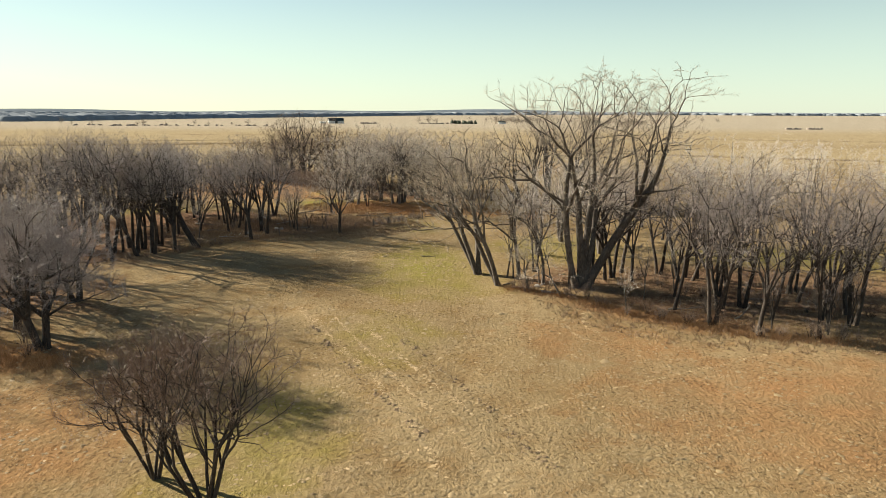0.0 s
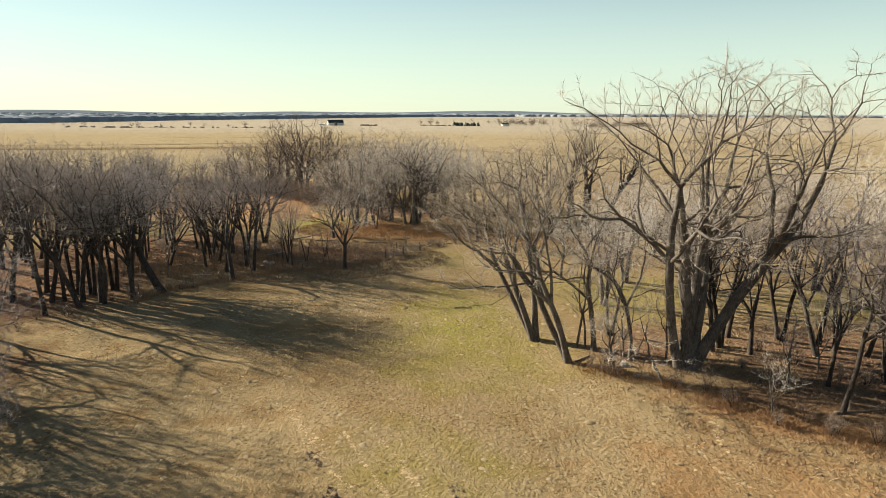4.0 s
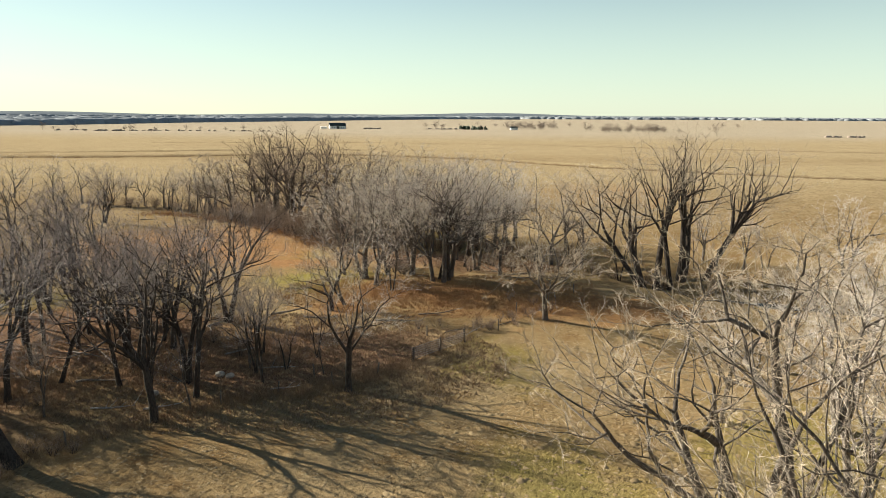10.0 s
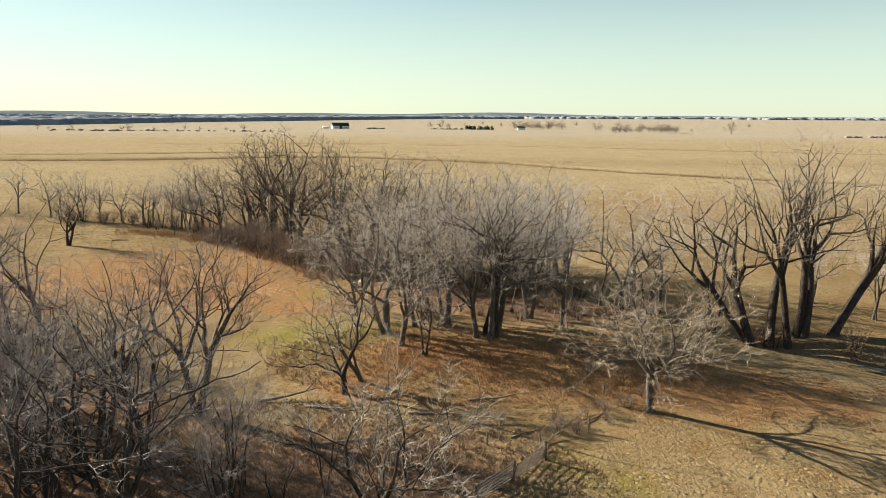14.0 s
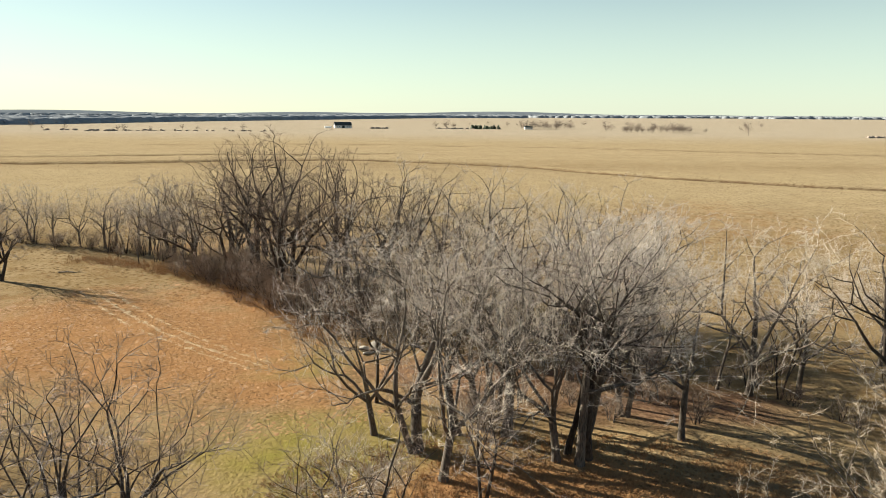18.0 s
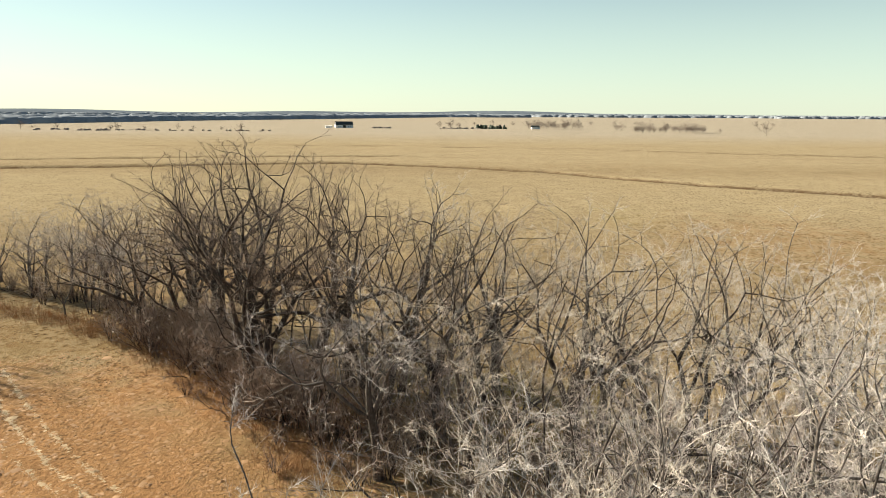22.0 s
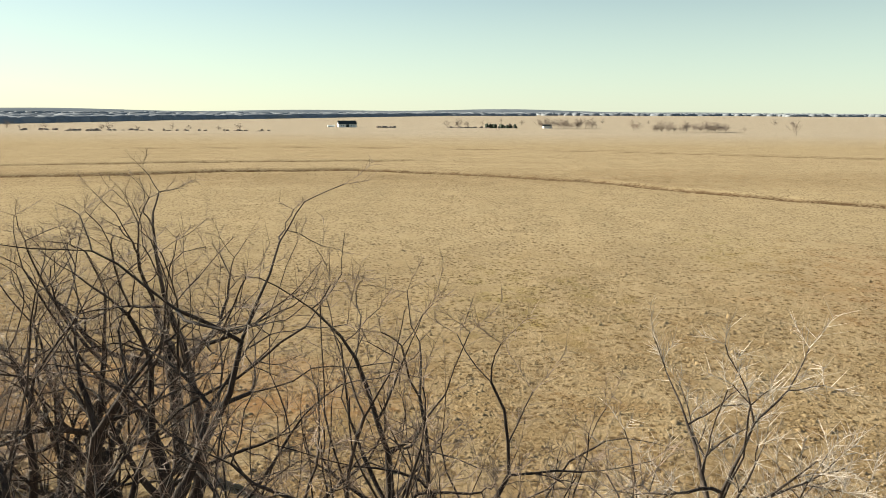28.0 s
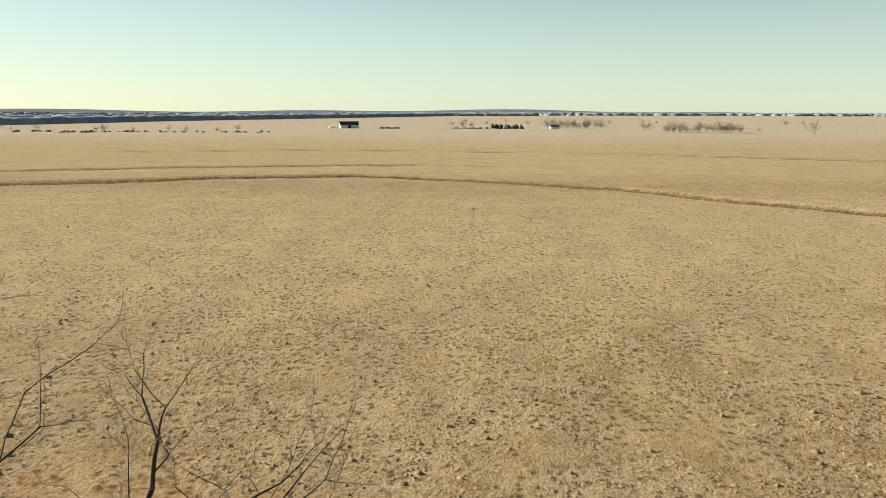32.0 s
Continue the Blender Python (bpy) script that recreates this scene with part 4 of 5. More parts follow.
# ---- grass and litter, which nobody could count ----
def in_band(n, seed, line, wide):
    r = np.random.RandomState(seed)
    pts = np.array(line, float)
    cum = np.r_[0, np.cumsum(np.hypot(*np.diff(pts, axis=0).T))]
    s = r.uniform(0, cum[-1], n)
    return np.interp(s, cum, pts[:, 0]) + r.normal(0, wide, n), np.interp(s, cum, pts[:, 1]) + r.normal(0, wide, n)


def in_oval(n, seed, cx, cy, rx, ry):
    r = np.random.RandomState(seed)
    a, q = r.uniform(0, 6.283, n), np.sqrt(r.uniform(0, 1, n))
    return cx + rx * q * np.cos(a), cy + ry * q * np.sin(a)


def tufts(name, x, y, size, tall, material, label, seed, per=6):
    """Low uneven clumps of matted grass."""
    r = np.random.RandomState(seed)
    n = len(x)
    z = height(x, y) - 0.03
    s = (size * r.lognormal(0, 0.4, n))[:, None]
    a = np.arange(per) * 6.283 / per + r.uniform(0, 6.28, (n, 1)) + r.normal(0, 0.2, (n, per))
    reach = s * r.uniform(0.6, 1.3, (n, per))
    ring = np.stack([x[:, None] + reach * np.cos(a), y[:, None] + reach * np.sin(a), np.repeat(z[:, None], per, 1)], -1)
    top = np.stack([x[:, None] + s * r.normal(0, 0.25, (n, 1)), y[:, None] + s * r.normal(0, 0.25, (n, 1)), z[:, None] + 0.03 + tall * s / size * r.uniform(0.6, 1.3, (n, 1))], -1)
    v = np.concatenate([ring, top], 1).reshape(-1, 3)
    i = np.arange(n)[:, None] * (per + 1)
    f = np.stack([np.concatenate([i + q, i + (q + 1) % per, i + per], 1) for q in range(per)], 1).reshape(-1, 3)
    return tagged(new(name, mesh_from(name, v.tolist(), f.tolist(), material, True)), label, "grass", kind="stuff")


def blades(name, x, y, tall, per, material, label, seed, lean=0.35, r0=0.014):
    """Upright dead stalks in bunches."""
    r = np.random.RandomState(seed)
    x, y = np.repeat(x, per), np.repeat(y, per)
    n = len(x)
    x, y = x + r.normal(0, 0.22, n), y + r.normal(0, 0.22, n)
    d = unit(np.stack([r.normal(0, lean, n), r.normal(0, lean, n), np.ones(n)], -1))
    v, f = spikes(np.stack([x, y, height(x, y) - 0.05], -1), d, tall * r.uniform(0.5, 1.25, n), np.full(n, r0))
    return tagged(new(name, mesh_from(name, v.tolist(), f.tolist(), material, False)), label, "grass", kind="stuff")


def patchy(x, y, s, n, cut):
    keep = wave(x, y, s, n) + 0.5 * wave(x, y, s * 0.3, n + 1) > cut
    return x[keep], y[keep]


rt = np.random.RandomState(31)
fx, fy = rt.uniform(-150, 100, 120000), 232 + 250 * rt.uniform(0, 1, 120000) ** 1.9
ok = (fy > 236 + np.maximum(0, (-20 - fx) * 0.35)) & (rt.uniform(0, 1, 120000) < 1.2 - np.abs(fx + 30) / 125) & (fy < np.interp(fx, [q[0] for q in BANK], [q[1] for q in BANK]) - 8)
fx, fy = patchy(fx[ok], fy[ok], 22, 41, -0.3)
tufts("field_tufts", fx, fy, 0.14, 0.09, GRASS, "clumpy tan winter grass of the open field", 1, 5)
px, py = rt.uniform(-44, 58, 52000), rt.uniform(28, 150, 52000)
ok = (px < 8 + np.maximum(0, (90 - py) * 0.9)) & (px > -46 + np.maximum(0, (py - 118) * 0.95))
px, py = patchy(px[ok], py[ok], 16, 43, -0.3)
tufts("pasture_tufts", px, py, 0.12, 0.035, GRASS, "short grazed tan pasture grass", 2, 5)
mx, my = in_oval(26000, 33, -52, 204, 38, 28)
tufts("meadow_tufts", mx, my, 0.15, 0.025, GRASS_RED, "short rust and tan meadow grass", 3, 5)
lx, ly = in_oval(6500, 34, -32, 140, 28, 17)
blades("litter_tussocks", lx, ly, 0.4, 5, GRASS_LITTER, "pale dead grass tussocks under the thicket", 4, lean=0.7, r0=0.05)
lx, ly = in_oval(4500, 35, -12, 168, 24, 12)
blades("red_tussocks", lx, ly, 0.34, 5, GRASS_RED, "rust coloured grass tussocks under the middle grove", 5, lean=0.7, r0=0.045)
lx, ly = in_oval(4000, 36, 40, 84, 28, 20)
blades("eastern_tussocks", lx, ly, 0.34, 5, GRASS_LITTER, "dead grass tussocks under the eastern grove", 6, lean=0.7, r0=0.045)
lx, ly = in_oval(6000, 37, 10, 122, 30, 26)
tufts("back_meadow_tufts", lx, ly, 0.15, 0.06, GRASS, "tan grass clumps of the back meadow", 7)
for n, (line, wide, count, tall, material, label) in enumerate((
        ([(9, 90), (16, 85.5), (22, 78.5), (27, 75), (33, 70), (41, 67.5), (55, 66.5)], 0.9, 900, 0.9, GRASS_TALL, "tall rusty grass along the eastern grove"),
        ([(-62, 64), (-50, 63), (-42, 61.5), (-34, 61)], 1.8, 800, 1.0, GRASS_TALL, "tall rusty grass round the grey trees"),
        ([(-88, 246), (-72, 240), (-58, 230), (-48, 221), (-40, 212), (-36, 203)], 1.8, 1700, 1.0, GRASS_TALL, "tall rusty grass along the creek line"),
        ([(-46, 112), (-43, 120), (-37, 125), (-30, 130), (-22, 132.5), (-15, 139)], 1.0, 1100, 0.8, GRASS_LITTER, "tall pale grass along the old fence"),
        ([(-60, 130), (-46, 132), (-38, 136), (-30, 140), (-20, 146)], 4.0, 1300, 0.7, GRASS_LITTER, "pale dead weeds under the thicket"),
        ([(-24, 166), (-14, 167), (0, 162), (12, 162)], 3.0, 900, 0.7, GRASS_TALL, "rusty weeds beside the lane"))):
    bx, by = in_band(count, 60 + n, line, wide)
    blades("tall_grass", bx, by, tall, 6, material, label, 70 + n)
TRACKS = (([(-76, 224), (-67.7, 214.6), (-63.1, 209.7), (-57.7, 205.1), (-49.2, 198.7), (-42, 194)], 1500, 0.13), ([(-76, 226), (-68.5, 217.8), (-62.3, 211.4), (-56.4, 205.9), (-51.0, 201.5), (-45.2, 197.6), (-39, 193.5)], 1700, 0.13),
          ([(-72, 224.5), (-65.4, 217.2), (-59.0, 210.7), (-52.6, 204.9), (-46.4, 200.0), (-40, 195.6)], 1500, 0.13),
          ([(-18, 81), (-15.9, 76.9), (-7.6, 60.8), (-2.8, 50.0), (0.7, 40.1)], 900, 0.3), ([(-12.9, 76.9), (-4.2, 58.0), (0.8, 47.6), (3.4, 41.5)], 700, 0.14), ([(-10, 76), (-2.4, 60), (2.5, 50.5)], 500, 0.14),
          ([(14.7, 77.5), (14.2, 74), (14.4, 70.9), (16.3, 68)], 260, 0.16), ([(17.8, 79), (16.6, 76), (16.5, 73.4), (17.9, 69.1)], 220, 0.16), ([(-12, 39), (-3, 43.6), (0.8, 47.2), (8.3, 52.1), (22.1, 59.6), (35.8, 65.8)], 700, 0.1))
for n, (line, count, wide) in enumerate(TRACKS):
    bx, by = in_band(count, 90 + n, line, wide)
    tufts("wheel_track", bx, by, 0.115, 0.02, TRACK, "pale flattened grass in an old wheel track", 95 + n, 5)
for n, line in enumerate(([(-9.5, 62.5), (-4.2, 52), (-3.5, 51.0), (-1.6, 47.1), (0.7, 40.1)], [(-4.1, 68.9), (0.4, 59.4), (3.2, 53.2), (5.1, 48.1), (6.4, 44.6), (7.9, 42.2)], [(-14.5, 73), (-11, 65)])):
    bx, by = in_band(260, 110 + n, line, 0.26)
    bx, by = patchy(bx, by, 5, 120 + n, 0.0)
    tufts("rut_clods", bx, by, 0.11, 0.08, SOIL, "dark broken clods along an old wheel rut", 115 + n)


# ---- fallen wood, fence and stones ----
def fallen(x, y, length, r, turn, label, material=None, arms=4, rise=0.0):
    """A fallen trunk with the stubs of its limbs."""
    global log_seed
    log_seed += 1
    length, r = 0.75 * length, 0.62 * r
    rng = np.random.RandomState(log_seed)
    material = material or DEADWOOD
    ob = base("fallen_log", x, y, None, turn)
    d = np.array([[1, 0, 0.02 + rise]])
    line = grow(rng, np.array([[-length / 2, 0, r * 0.8]]), d, np.array([length]), 8, 0.06, 0.0)
    line[0, :, 2] = np.maximum(line[0, :, 2], r * 0.5)
    rad = r * np.linspace(1.1, 0.35, 9)
    part("log", Solid().tube(line[0], rad, 9).mesh("log", material, True), ob)
    p, dd, u, _ = shoots(rng, line, arms, 0.25, 1.0, 0.8, 0.2)
    dd[:, 2] = np.abs(dd[:, 2]) * 0.8
    for q in range(arms):
        a = grow(rng, p[q:q + 1], dd[q:q + 1], np.array([length * rng.uniform(0.2, 0.45)]), 5, 0.2, -0.03)
        part("branch", Solid().tube(a[0], r * 0.42 * np.linspace(1, 0.15, 6), 5).mesh("branch", material, True), ob)
    return tagged(ob, label, "log", "fallen wood")


log_seed = 300
PALE = "pale weathered fallen log with broken branches"
DARKLOG = "dark fallen limb lying in dead grass"
for x, y, ln, r, turn in ((-34.9, 145.7, 4, 0.16, 120), (-39.7, 151.0, 4, 0.15, 100), (-33.3, 142, 5, 0.14, 20), (-28.5, 138, 5.5, 0.17, 8), (-31.9, 206.8, 7, 0.2, -28), (11.5, 89.8, 5.5, 0.22, -20),
                          (15.5, 87.4, 6, 0.26, -14), (-41, 128, 5, 0.16, 5), (-36.5, 128.3, 4.5, 0.15, 25), (-26.5, 132.8, 4, 0.14, 12), (-29.1, 199.2, 5, 0.22, 30), (-8.0, 149.4, 4.6, 0.12, 52)):
    fallen(x, y, ln, r, turn, PALE)
for x, y, ln, r, turn in ((-31.1, 156.6, 7, 0.25, 5), (-27.1, 155.0, 6, 0.2, -10), (-39.6, 153.2, 5, 0.25, 60), (-24, 149, 7, 0.18, 10), (-17, 154, 8, 0.2, -8), (-12, 158, 7, 0.18, 12), (-45, 134, 6, 0.2, 15), (-50, 141, 7, 0.2, -20),
                          (-2.2, 110.7, 3.2, 0.14, 10), (9.4, 92.4, 3, 0.16, 40), (30, 80, 6, 0.18, 10), (42, 84, 7, 0.2, -15), (36, 77, 5, 0.16, 30), (-84, 236, 5, 0.2, 15), (-5, 153.5, 6, 0.1, 48), (-2.5, 154.5, 6.5, 0.1, 40), (-9.5, 151.5, 6, 0.09, 44)):
    fallen(x, y, ln, r, turn, DARKLOG, POSTWOOD if r < 0.12 else BARK_PALE)


def corral():
    """Three livestock panels in a row, the last ones sagging."""
    a, b = Vector((-14.6, 139.9)), Vector((-7.7, 147.4))
    way = (b - a).normalized()
    turn = math.degrees(math.atan2(way.y, way.x))
    wide = (b - a).length / 2.4
    for n in range(2):
        s = a + way * (wide * n)
        ob = base("livestock_panel", s.x, s.y, None, turn)
        ob.rotation_euler = (radians((2, 16)[n]), radians((0, 3)[n]), radians(turn + (0, 5)[n]))
        for q in range(6):
            z = 0.28 + q * 0.25
            bow = [(u * (wide - 0.08) + 0.04, 0.02 * math.sin(3 * u + n), z - 0.05 * n * math.sin(math.pi * u)) for u in np.linspace(0, 1, 7)]
            part("rail", Solid().tube(bow, [0.045] * 7, 6).mesh("rail", PIPE, True), ob)
        for u in (0.03, wide / 2, wide - 0.03):
            part("upright", Solid().tube([(u, 0.06, -0.1), (u, 0.06, 1.62)], [0.045, 0.045], 6).mesh("upright", RUSTED, True), ob)
        tagged(ob, "pipe livestock panel with six pale rails" if n == 0 else "sagging rusty pipe livestock panel", "panel", "corral panels")
    for n in range(3):
        s = a + way * (wide * n) + Vector((0.1, 0.14))
        post(s.x, s.y, 1.75, "stout wooden corner post of the corral", 0.11)


def post(x, y, h, label, r=0.075):
    ob = new("fence_post", POSTS)
    ob.matrix_basis = pose(x, y, lift(x, y) - 0.1, rg.normal(0, 4), rg.normal(0, 4), rg.uniform(0, 360)) @ Matrix.Diagonal((r / 0.1, r / 0.1, h, 1))
    return tagged(ob, label, "post", "old fence posts")


POSTS = Solid().tube([(0, 0, 0), (0.004, 0, 0.5), (0, 0.004, 0.97), (0, 0, 1.0)], [0.105, 0.1, 0.096, 0.07], 9).mesh("fence_post", POSTWOOD, True)
corral()
for x, y in ((-24.3, 135.8), (-13.2, 148.8), (-41.3, 120.9), (-31.3, 137.5), (-18, 136.5), (-22, 133.6), (-27, 131.6), (-31.5, 128.8), (-36, 125.8), (-46.5, 117), (-4.5, 151), (-1.5, 158.5), (3.5, 163), (8, 168)):
    post(x, y, rg.uniform(1.25, 1.6), "grey weathered wooden fence post")


def boulder(x, y, s, label):
    rng = np.random.RandomState(int(abs(x * 7 + y)))
    bm = bmesh.new()
    bmesh.ops.create_icosphere(bm, subdivisions=2, radius=1)
    for v in bm.verts:
        v.co *= 1 + 0.18 * noise.noise(v.co * 1.7 + Vector((x, y, 0))) + rng.normal(0, 0.03)
        v.co = Vector((v.co.x * s * 1.2, v.co.y * s * 0.9, v.co.z * s * 0.75 + s * 0.45))
    m = bpy.data.meshes.new("boulder")
    bm.to_mesh(m)
    bm.free()
    m.materials.append(STONE)
    ob = new("boulder", m)
    ob.matrix_basis = pose(x, y, lift(x, y), 0, 0, rng.uniform(0, 360))
    return tagged(ob, label, "boulder", "boulders")


for x, y, s in ((-33.7, 135.4, 0.42), (-32.6, 135.0, 0.4), (-29.6, 200.4, 0.7), (-30.8, 199.6, 0.5), (13.2, 90.8, 0.35), (-38.5, 131, 0.4)):
    boulder(x, y, s, "pale limestone boulder lying in dead grass")


# ---- creek ----
cx = np.linspace(29, 100, 60)
cy = np.interp(cx, [p[0] for p in CREEK], [p[1] for p in CREEK])
edge = (1.0 + 0.3 * np.sin(cx * 0.7)) * np.clip((cx - 28.9) / 7, 0.02, 1)
cv = np.concatenate([np.stack([cx - 0.5 * edge, cy - edge, 0 * cx - 1.25], -1), np.stack([cx + 0.5 * edge, cy + edge, 0 * cx - 1.25], -1)])
water = new("creek_water", mesh_from("creek_water", cv.tolist(), [[n, n + 1, n + 61, n + 60] for n in range(59)], WATER))
tagged(water, "dark still creek water between muddy banks", "water", kind="structure")


# ---- far off: barn, farmstead trees, woods ----
def barn(x, y, turn, lng=26.0, deep=13.0, eave=4.6, ridge=9.2):
    ob = base("barn", x, y, None, turn)
    l, d = lng / 2, deep / 2
    walls = Solid()
    walls.box((-l, -d, -0.3), (l, -d + 0.25, eave)).box((-l, d - 0.25, -0.3), (l, d, eave))
    for e in (-l, l - 0.25):
        k = len(walls.v)
        walls.v += [(e + t, q, z) for t in (0, 0.25) for q, z in ((-d, -0.3), (d, -0.3), (d, eave), (0, ridge), (-d, eave))]
        walls.f += [[k, k + 4, k + 3, k + 2, k + 1], [k + 5, k + 6, k + 7, k + 8, k + 9]] + [[k + q, k + (q + 1) % 5, k + 5 + (q + 1) % 5, k + 5 + q] for q in range(5)]
    part("wall", walls.mesh("wall", WALLWHITE), ob, "white sided barn wall")
    for side in (-1, 1):
        rise = math.atan2(ridge - eave, d)
        m = Matrix.Translation((0, 0, ridge + 0.12)) @ Matrix.Rotation(-side * rise, 4, "X")
        run = math.hypot(d, ridge - eave) + 0.8
        part("roof", Solid().box((-l - 0.5, min(0, side * run), 0), (l + 0.5, max(0, side * run), 0.18), m).mesh("roof", ROOFDARK), ob, "dark green metal roof slope")
    part("door", Solid().box((-2.2, -d - 0.06, -0.2), (2.2, -d - 0.003, 4.0)).mesh("door", ROOFDARK), ob, "dark sliding barn door")
    for q in (-9, -6, 6, 9):
        part("window", Solid().box((q - 0.6, -d - 0.05, 1.6), (q + 0.6, -d - 0.003, 2.8)).mesh("window", ROOFDARK), ob, "small dark barn window")
    return tagged(ob, "white barn with a dark green metal roof", "barn")


barn(-186.5, 1201, 18)
shed = base("shed", -209, 1199, None, 18)
part("wall", Solid().box((-5, -3, -0.3), (5, 3, 2.6)).mesh("wall", WALLWHITE), shed)
part("roof", Solid().box((-5.4, -3.4, 2.6), (5.4, 3.4, 2.9), Matrix.Rotation(radians(4), 4, "X")).mesh("roof", WALLWHITE), shed)
tagged(shed, "low white shed beside the barn", "shed")
house = base("farmhouse", 104, 1200, None, 5)
part("wall", Solid().box((-6, -4, -0.3), (6, 4, 3.2)).mesh("wall", WALLWHITE), house)
for side in (-1, 1):
    m = Matrix.Translation((0, 0, 5.4)) @ Matrix.Rotation(-side * 0.5, 4, "X")
    part("roof", Solid().box((-6.4, min(0, side * 4.9), 0), (6.4, max(0, side * 4.9), 0.2), m).mesh("roof", ROOFDARK), house)
tagged(house, "small white farmhouse among bare trees", "house")

FAR = [tree_meshes(81, 12, 9, radius=0.28, bole=0.25, gens=4, leaders=4, spread=0.7, fine=FARCROWN, bark=BARK_PALE, twig_r=0.09, twig_len=1.1, far=True),
       tree_meshes(82, 12, 11, stems=((0, 8), (180, 10)), radius=0.28, bole=0.22, gens=4, leaders=3, spread=0.7, fine=FARCROWN, bark=BARK_PALE, twig_r=0.09, twig_len=1.1, far=True)]


def far_tree(x, y, h, label="bare tree of the distant farmland", group="distant trees"):
    src = FAR[int(rg.randint(2))]
    ob = new("distant_tree")
    for m in src["trunk"]:
        part("trunk", m, ob)
    for m in src["limb"]:
        part("limb", m, ob)
    part("crown", src["crown"], ob, "dense far crown of twigs")
    ob.matrix_basis = pose(x, y, 0, 0, 0, rg.uniform(0, 360)) @ Matrix.Diagonal((h / 12, h / 12, h / 12, 1))
    return tagged(ob, label, "tree", group)


for x, y, h in ((-562, 1012, 13), (-545, 1010, 6), (-516, 1012, 9), (-450, 1015, 7), (-440, 1010, 10), (-410, 1020, 6), (-366, 1015, 9), (-345, 1010, 7), (-316, 1030, 6), (-300, 1060, 9), (-40, 1192, 12), (-24, 1194, 15), (-14, 1196, 10), (337, 946, 17), (545, 1443, 12), (575, 1440, 10), (324, 1047, 7), (300, 1044, 10), (201, 1095, 15), (208, 1100, 12), (60, 1500, 10), (150, 1520, 11), (90, 1420, 9), (20, 1400, 8), (250, 1500, 10), (330, 1480, 9), (-10, 1210, 9), (48, 1190, 8), (170, 1210, 9)):
    far_tree(x, y, h)
for q in range(26):
    far_tree(94 + q * 3.3 + rg.normal(0, 5), 1208 + rg.normal(0, 9), rg.uniform(7, 16), "bare tree sheltering the farmhouse", "farmstead trees")
for q in range(34):
    far_tree(220 + q * 2.7 + rg.normal(0, 4), 1062 + rg.normal(0, 7), rg.uniform(7, 14.5), "bare tree in a distant row", "distant tree row")


def crowns(name, x, y, r, h, material, label, seed, floor=0.0):
    """Many small far crowns: ragged five-sided clumps."""
    rng = np.random.RandomState(seed)
    n, r = len(x), r[:, None]
    a = np.arange(6) * 1.0472 + rng.uniform(0, 6.28, (n, 1))
    low = np.stack([x[:, None] + 1.15 * r * np.cos(a), y[:, None] + 1.15 * r * np.sin(a), np.full((n, 6), floor)], -1)
    mid = np.stack([x[:, None] + r * np.cos(a) * rng.uniform(0.7, 1.2, (n, 6)), y[:, None] + r * np.sin(a), h[:, None] * rng.uniform(0.55, 0.95, (n, 6))], -1)
    top = np.stack([x, y, h], -1)[:, None]
    v = np.concatenate([low, mid, top], 1).reshape(-1, 3)
    i = np.arange(n)[:, None] * 13
    quads = np.stack([np.concatenate([i + q, i + (q + 1) % 6, i + 6 + (q + 1) % 6, i + 6 + q], 1) for q in range(6)], 1).reshape(-1, 4)
    tris = np.stack([np.concatenate([i + 6 + q, i + 6 + (q + 1) % 6, i + 12], 1) for q in range(6)], 1).reshape(-1, 3)
    return tagged(new(name, mesh_from(name, v.tolist(), quads.tolist() + tris.tolist(), material, True)), label, "woods", kind="stuff")


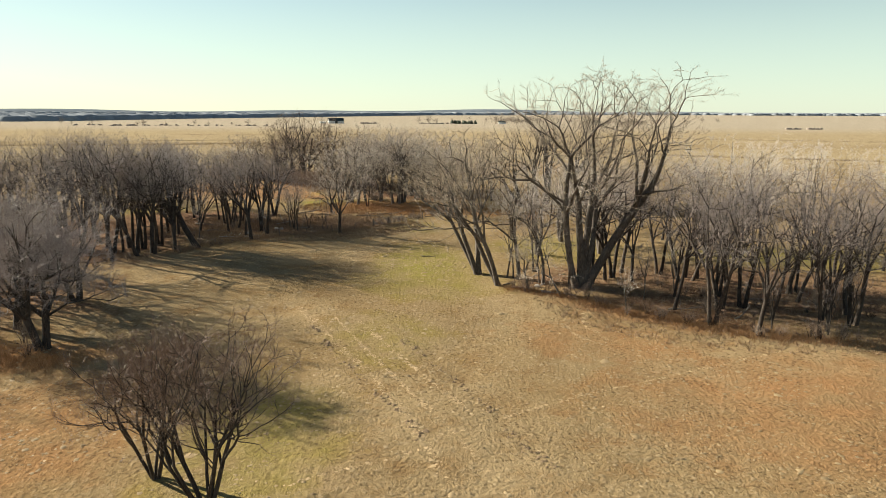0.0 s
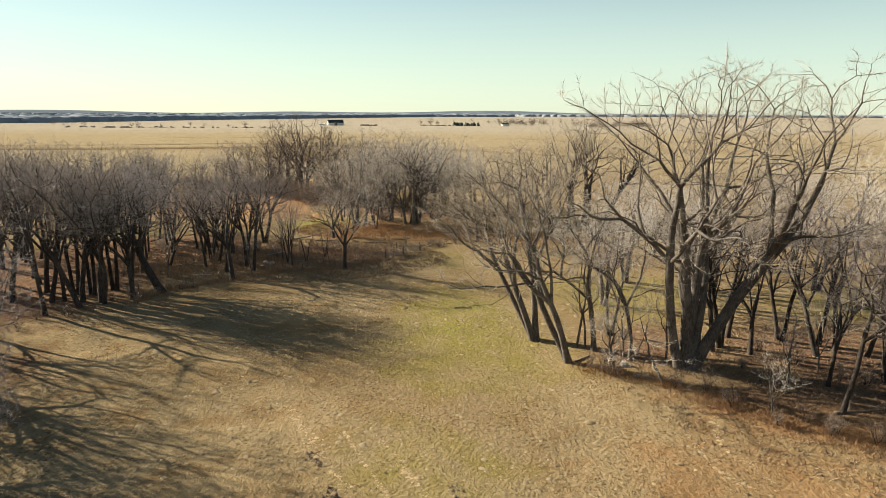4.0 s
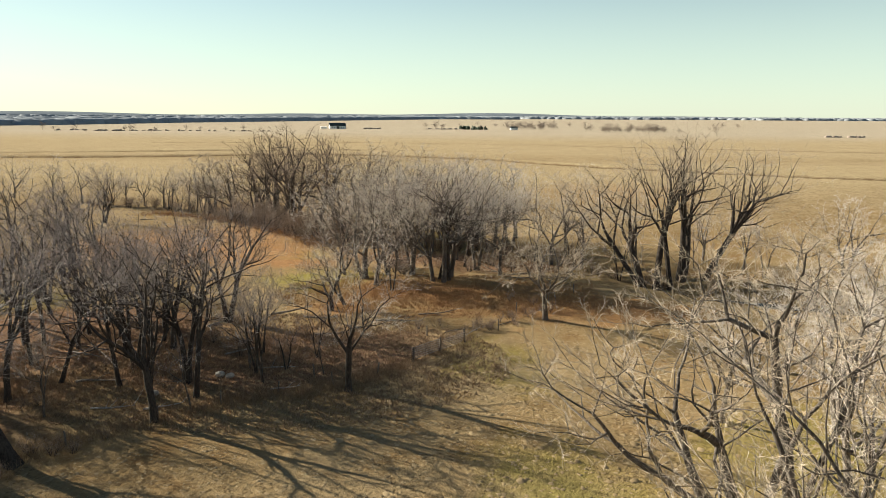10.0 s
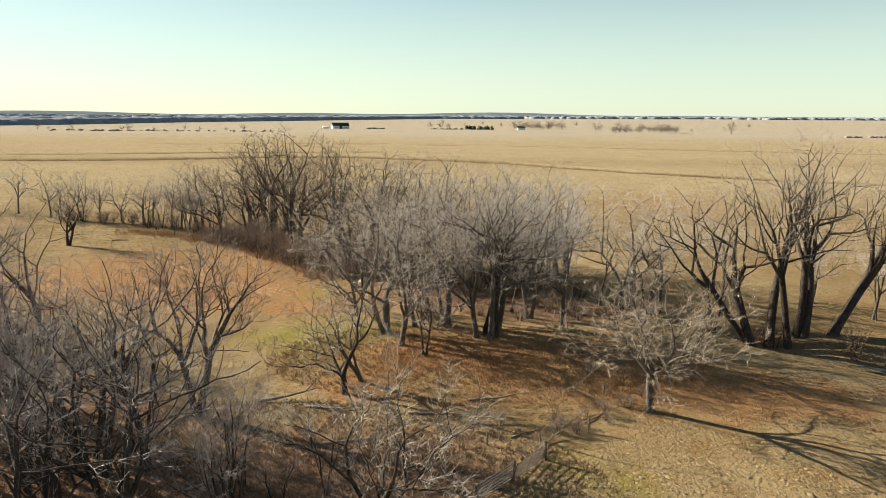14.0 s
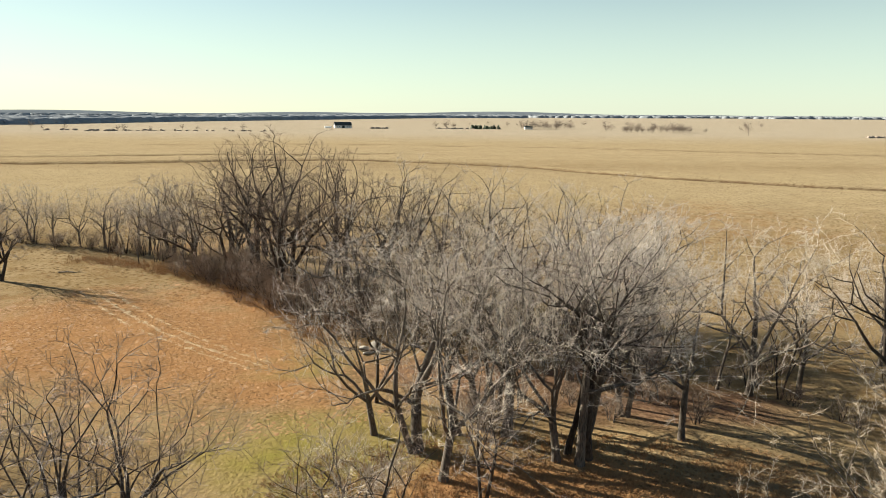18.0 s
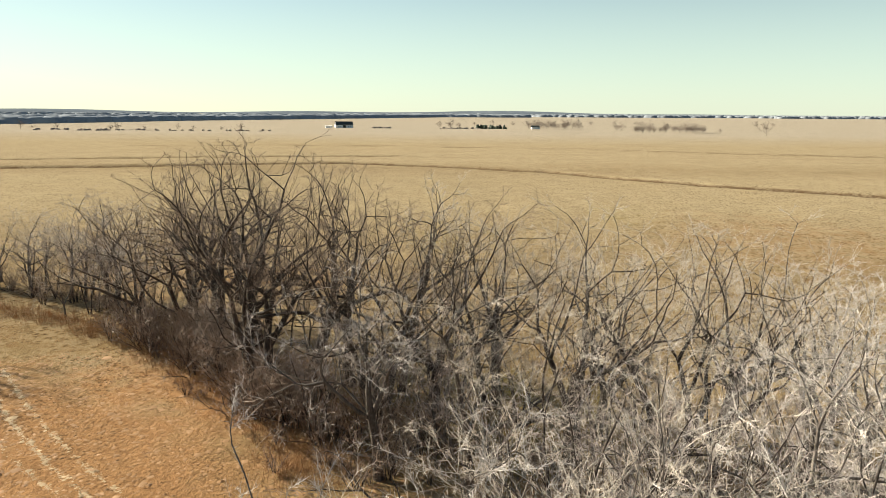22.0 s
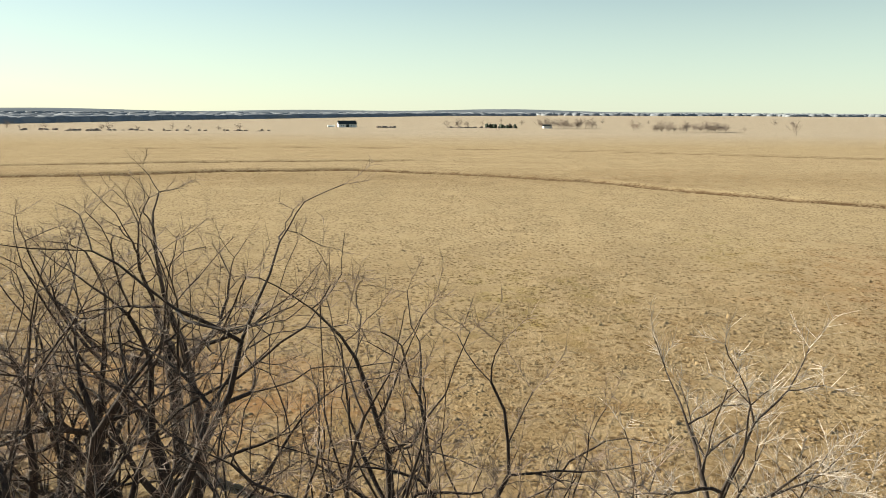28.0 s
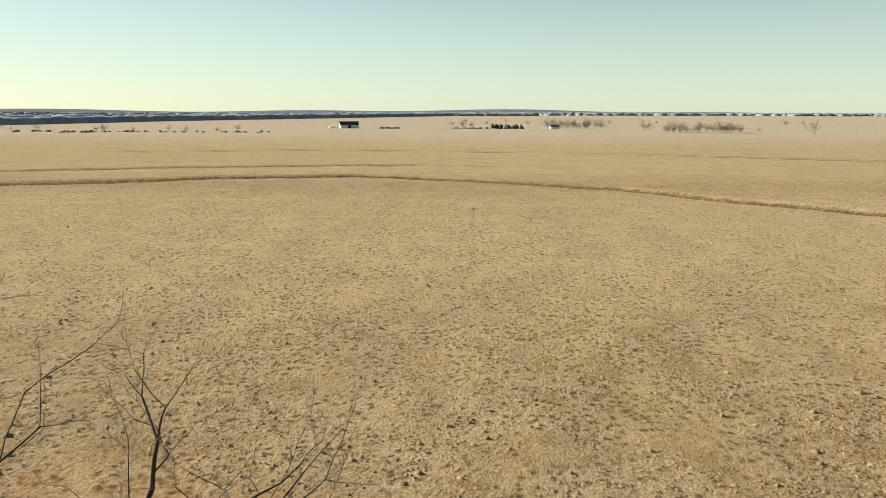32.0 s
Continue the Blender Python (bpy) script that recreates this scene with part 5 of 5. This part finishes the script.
rf = np.random.RandomState(17)
WOOD_EDGE = [(-2400, 1150), (-1500, 1200), (-900, 1290), (-765, 1330), (-650, 1730), (-530, 1990), (-300, 2500), (-50, 3030), (900, 3300), (2000, 3350), (3400, 3500)]
ex, ey = [p[0] for p in WOOD_EDGE], [p[1] for p in WOOD_EDGE]
wx, wy = [], []
for row in range(13):
    k = 760
    x = rf.uniform(-2400, 3300, k) if row > 3 else rf.uniform(-2300, 300, k)
    y = np.interp(x, ex, ey) + 20 * row + 6.5 * row ** 2.2 + rf.normal(0, 6 + 4 * row, k)
    keep = (y < 4850) & (wave(x, y, 900, 77) > -0.28 if row > 1 else wave(x, y, 500, 78) > -0.7)
    wx.append(x[keep])
    wy.append(y[keep])
wx, wy = np.concatenate(wx), np.concatenate(wy)
crowns("far_woods", wx, wy, rf.uniform(14, 30, len(wx)), rf.uniform(8, 12, len(wx)), FARWOOD, "band of leafless woods on the horizon, haze tinted into its blue-grey", 5)
# clumps at x -140 to -112 stand in for low machinery beside the barn
bx = np.concatenate([rf.uniform(-545, -250, 46), rf.uniform(-140, -112, 22), rf.uniform(-40, 30, 30), rf.uniform(-480, -440, 16), rf.uniform(452, 500, 30)])
by = np.concatenate([1010 + rf.normal(0, 6, 46), 1186 + rf.normal(0, 2, 22), 1196 + rf.normal(0, 3, 30), 990 + rf.normal(0, 3, 16), 905 + rf.normal(0, 1.5, 30)])
crowns("far_brush", bx, by, rf.uniform(1.0, 3.0, len(bx)), rf.uniform(0.8, 2.6, len(bx)), FARCROWN, "low brown brush along distant field edges, with clumps in place of farm machinery", 6)
kx = np.concatenate([rf.uniform(12, 60, 26)])
crowns("far_cedars", kx, 1197 + rf.normal(0, 3, 26), rf.uniform(1.5, 2.6, 26), rf.uniform(3, 7, 26), CEDAR, "dark green cedars by the farmstead", 7)
# horizon hills, their blue-grey colour already holding the haze of distance
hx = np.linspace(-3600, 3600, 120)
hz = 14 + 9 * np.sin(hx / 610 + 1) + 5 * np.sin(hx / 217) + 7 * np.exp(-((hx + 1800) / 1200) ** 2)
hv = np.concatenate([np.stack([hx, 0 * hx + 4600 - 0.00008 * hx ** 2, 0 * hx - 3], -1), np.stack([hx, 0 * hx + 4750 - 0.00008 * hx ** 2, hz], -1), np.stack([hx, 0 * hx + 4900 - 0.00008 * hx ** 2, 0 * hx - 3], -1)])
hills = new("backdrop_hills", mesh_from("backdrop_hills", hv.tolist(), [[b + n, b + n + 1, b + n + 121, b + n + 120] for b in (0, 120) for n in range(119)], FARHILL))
tagged(hills, "low hills on the far horizon, blue-grey haze put into their colour", "hills", kind="structure")
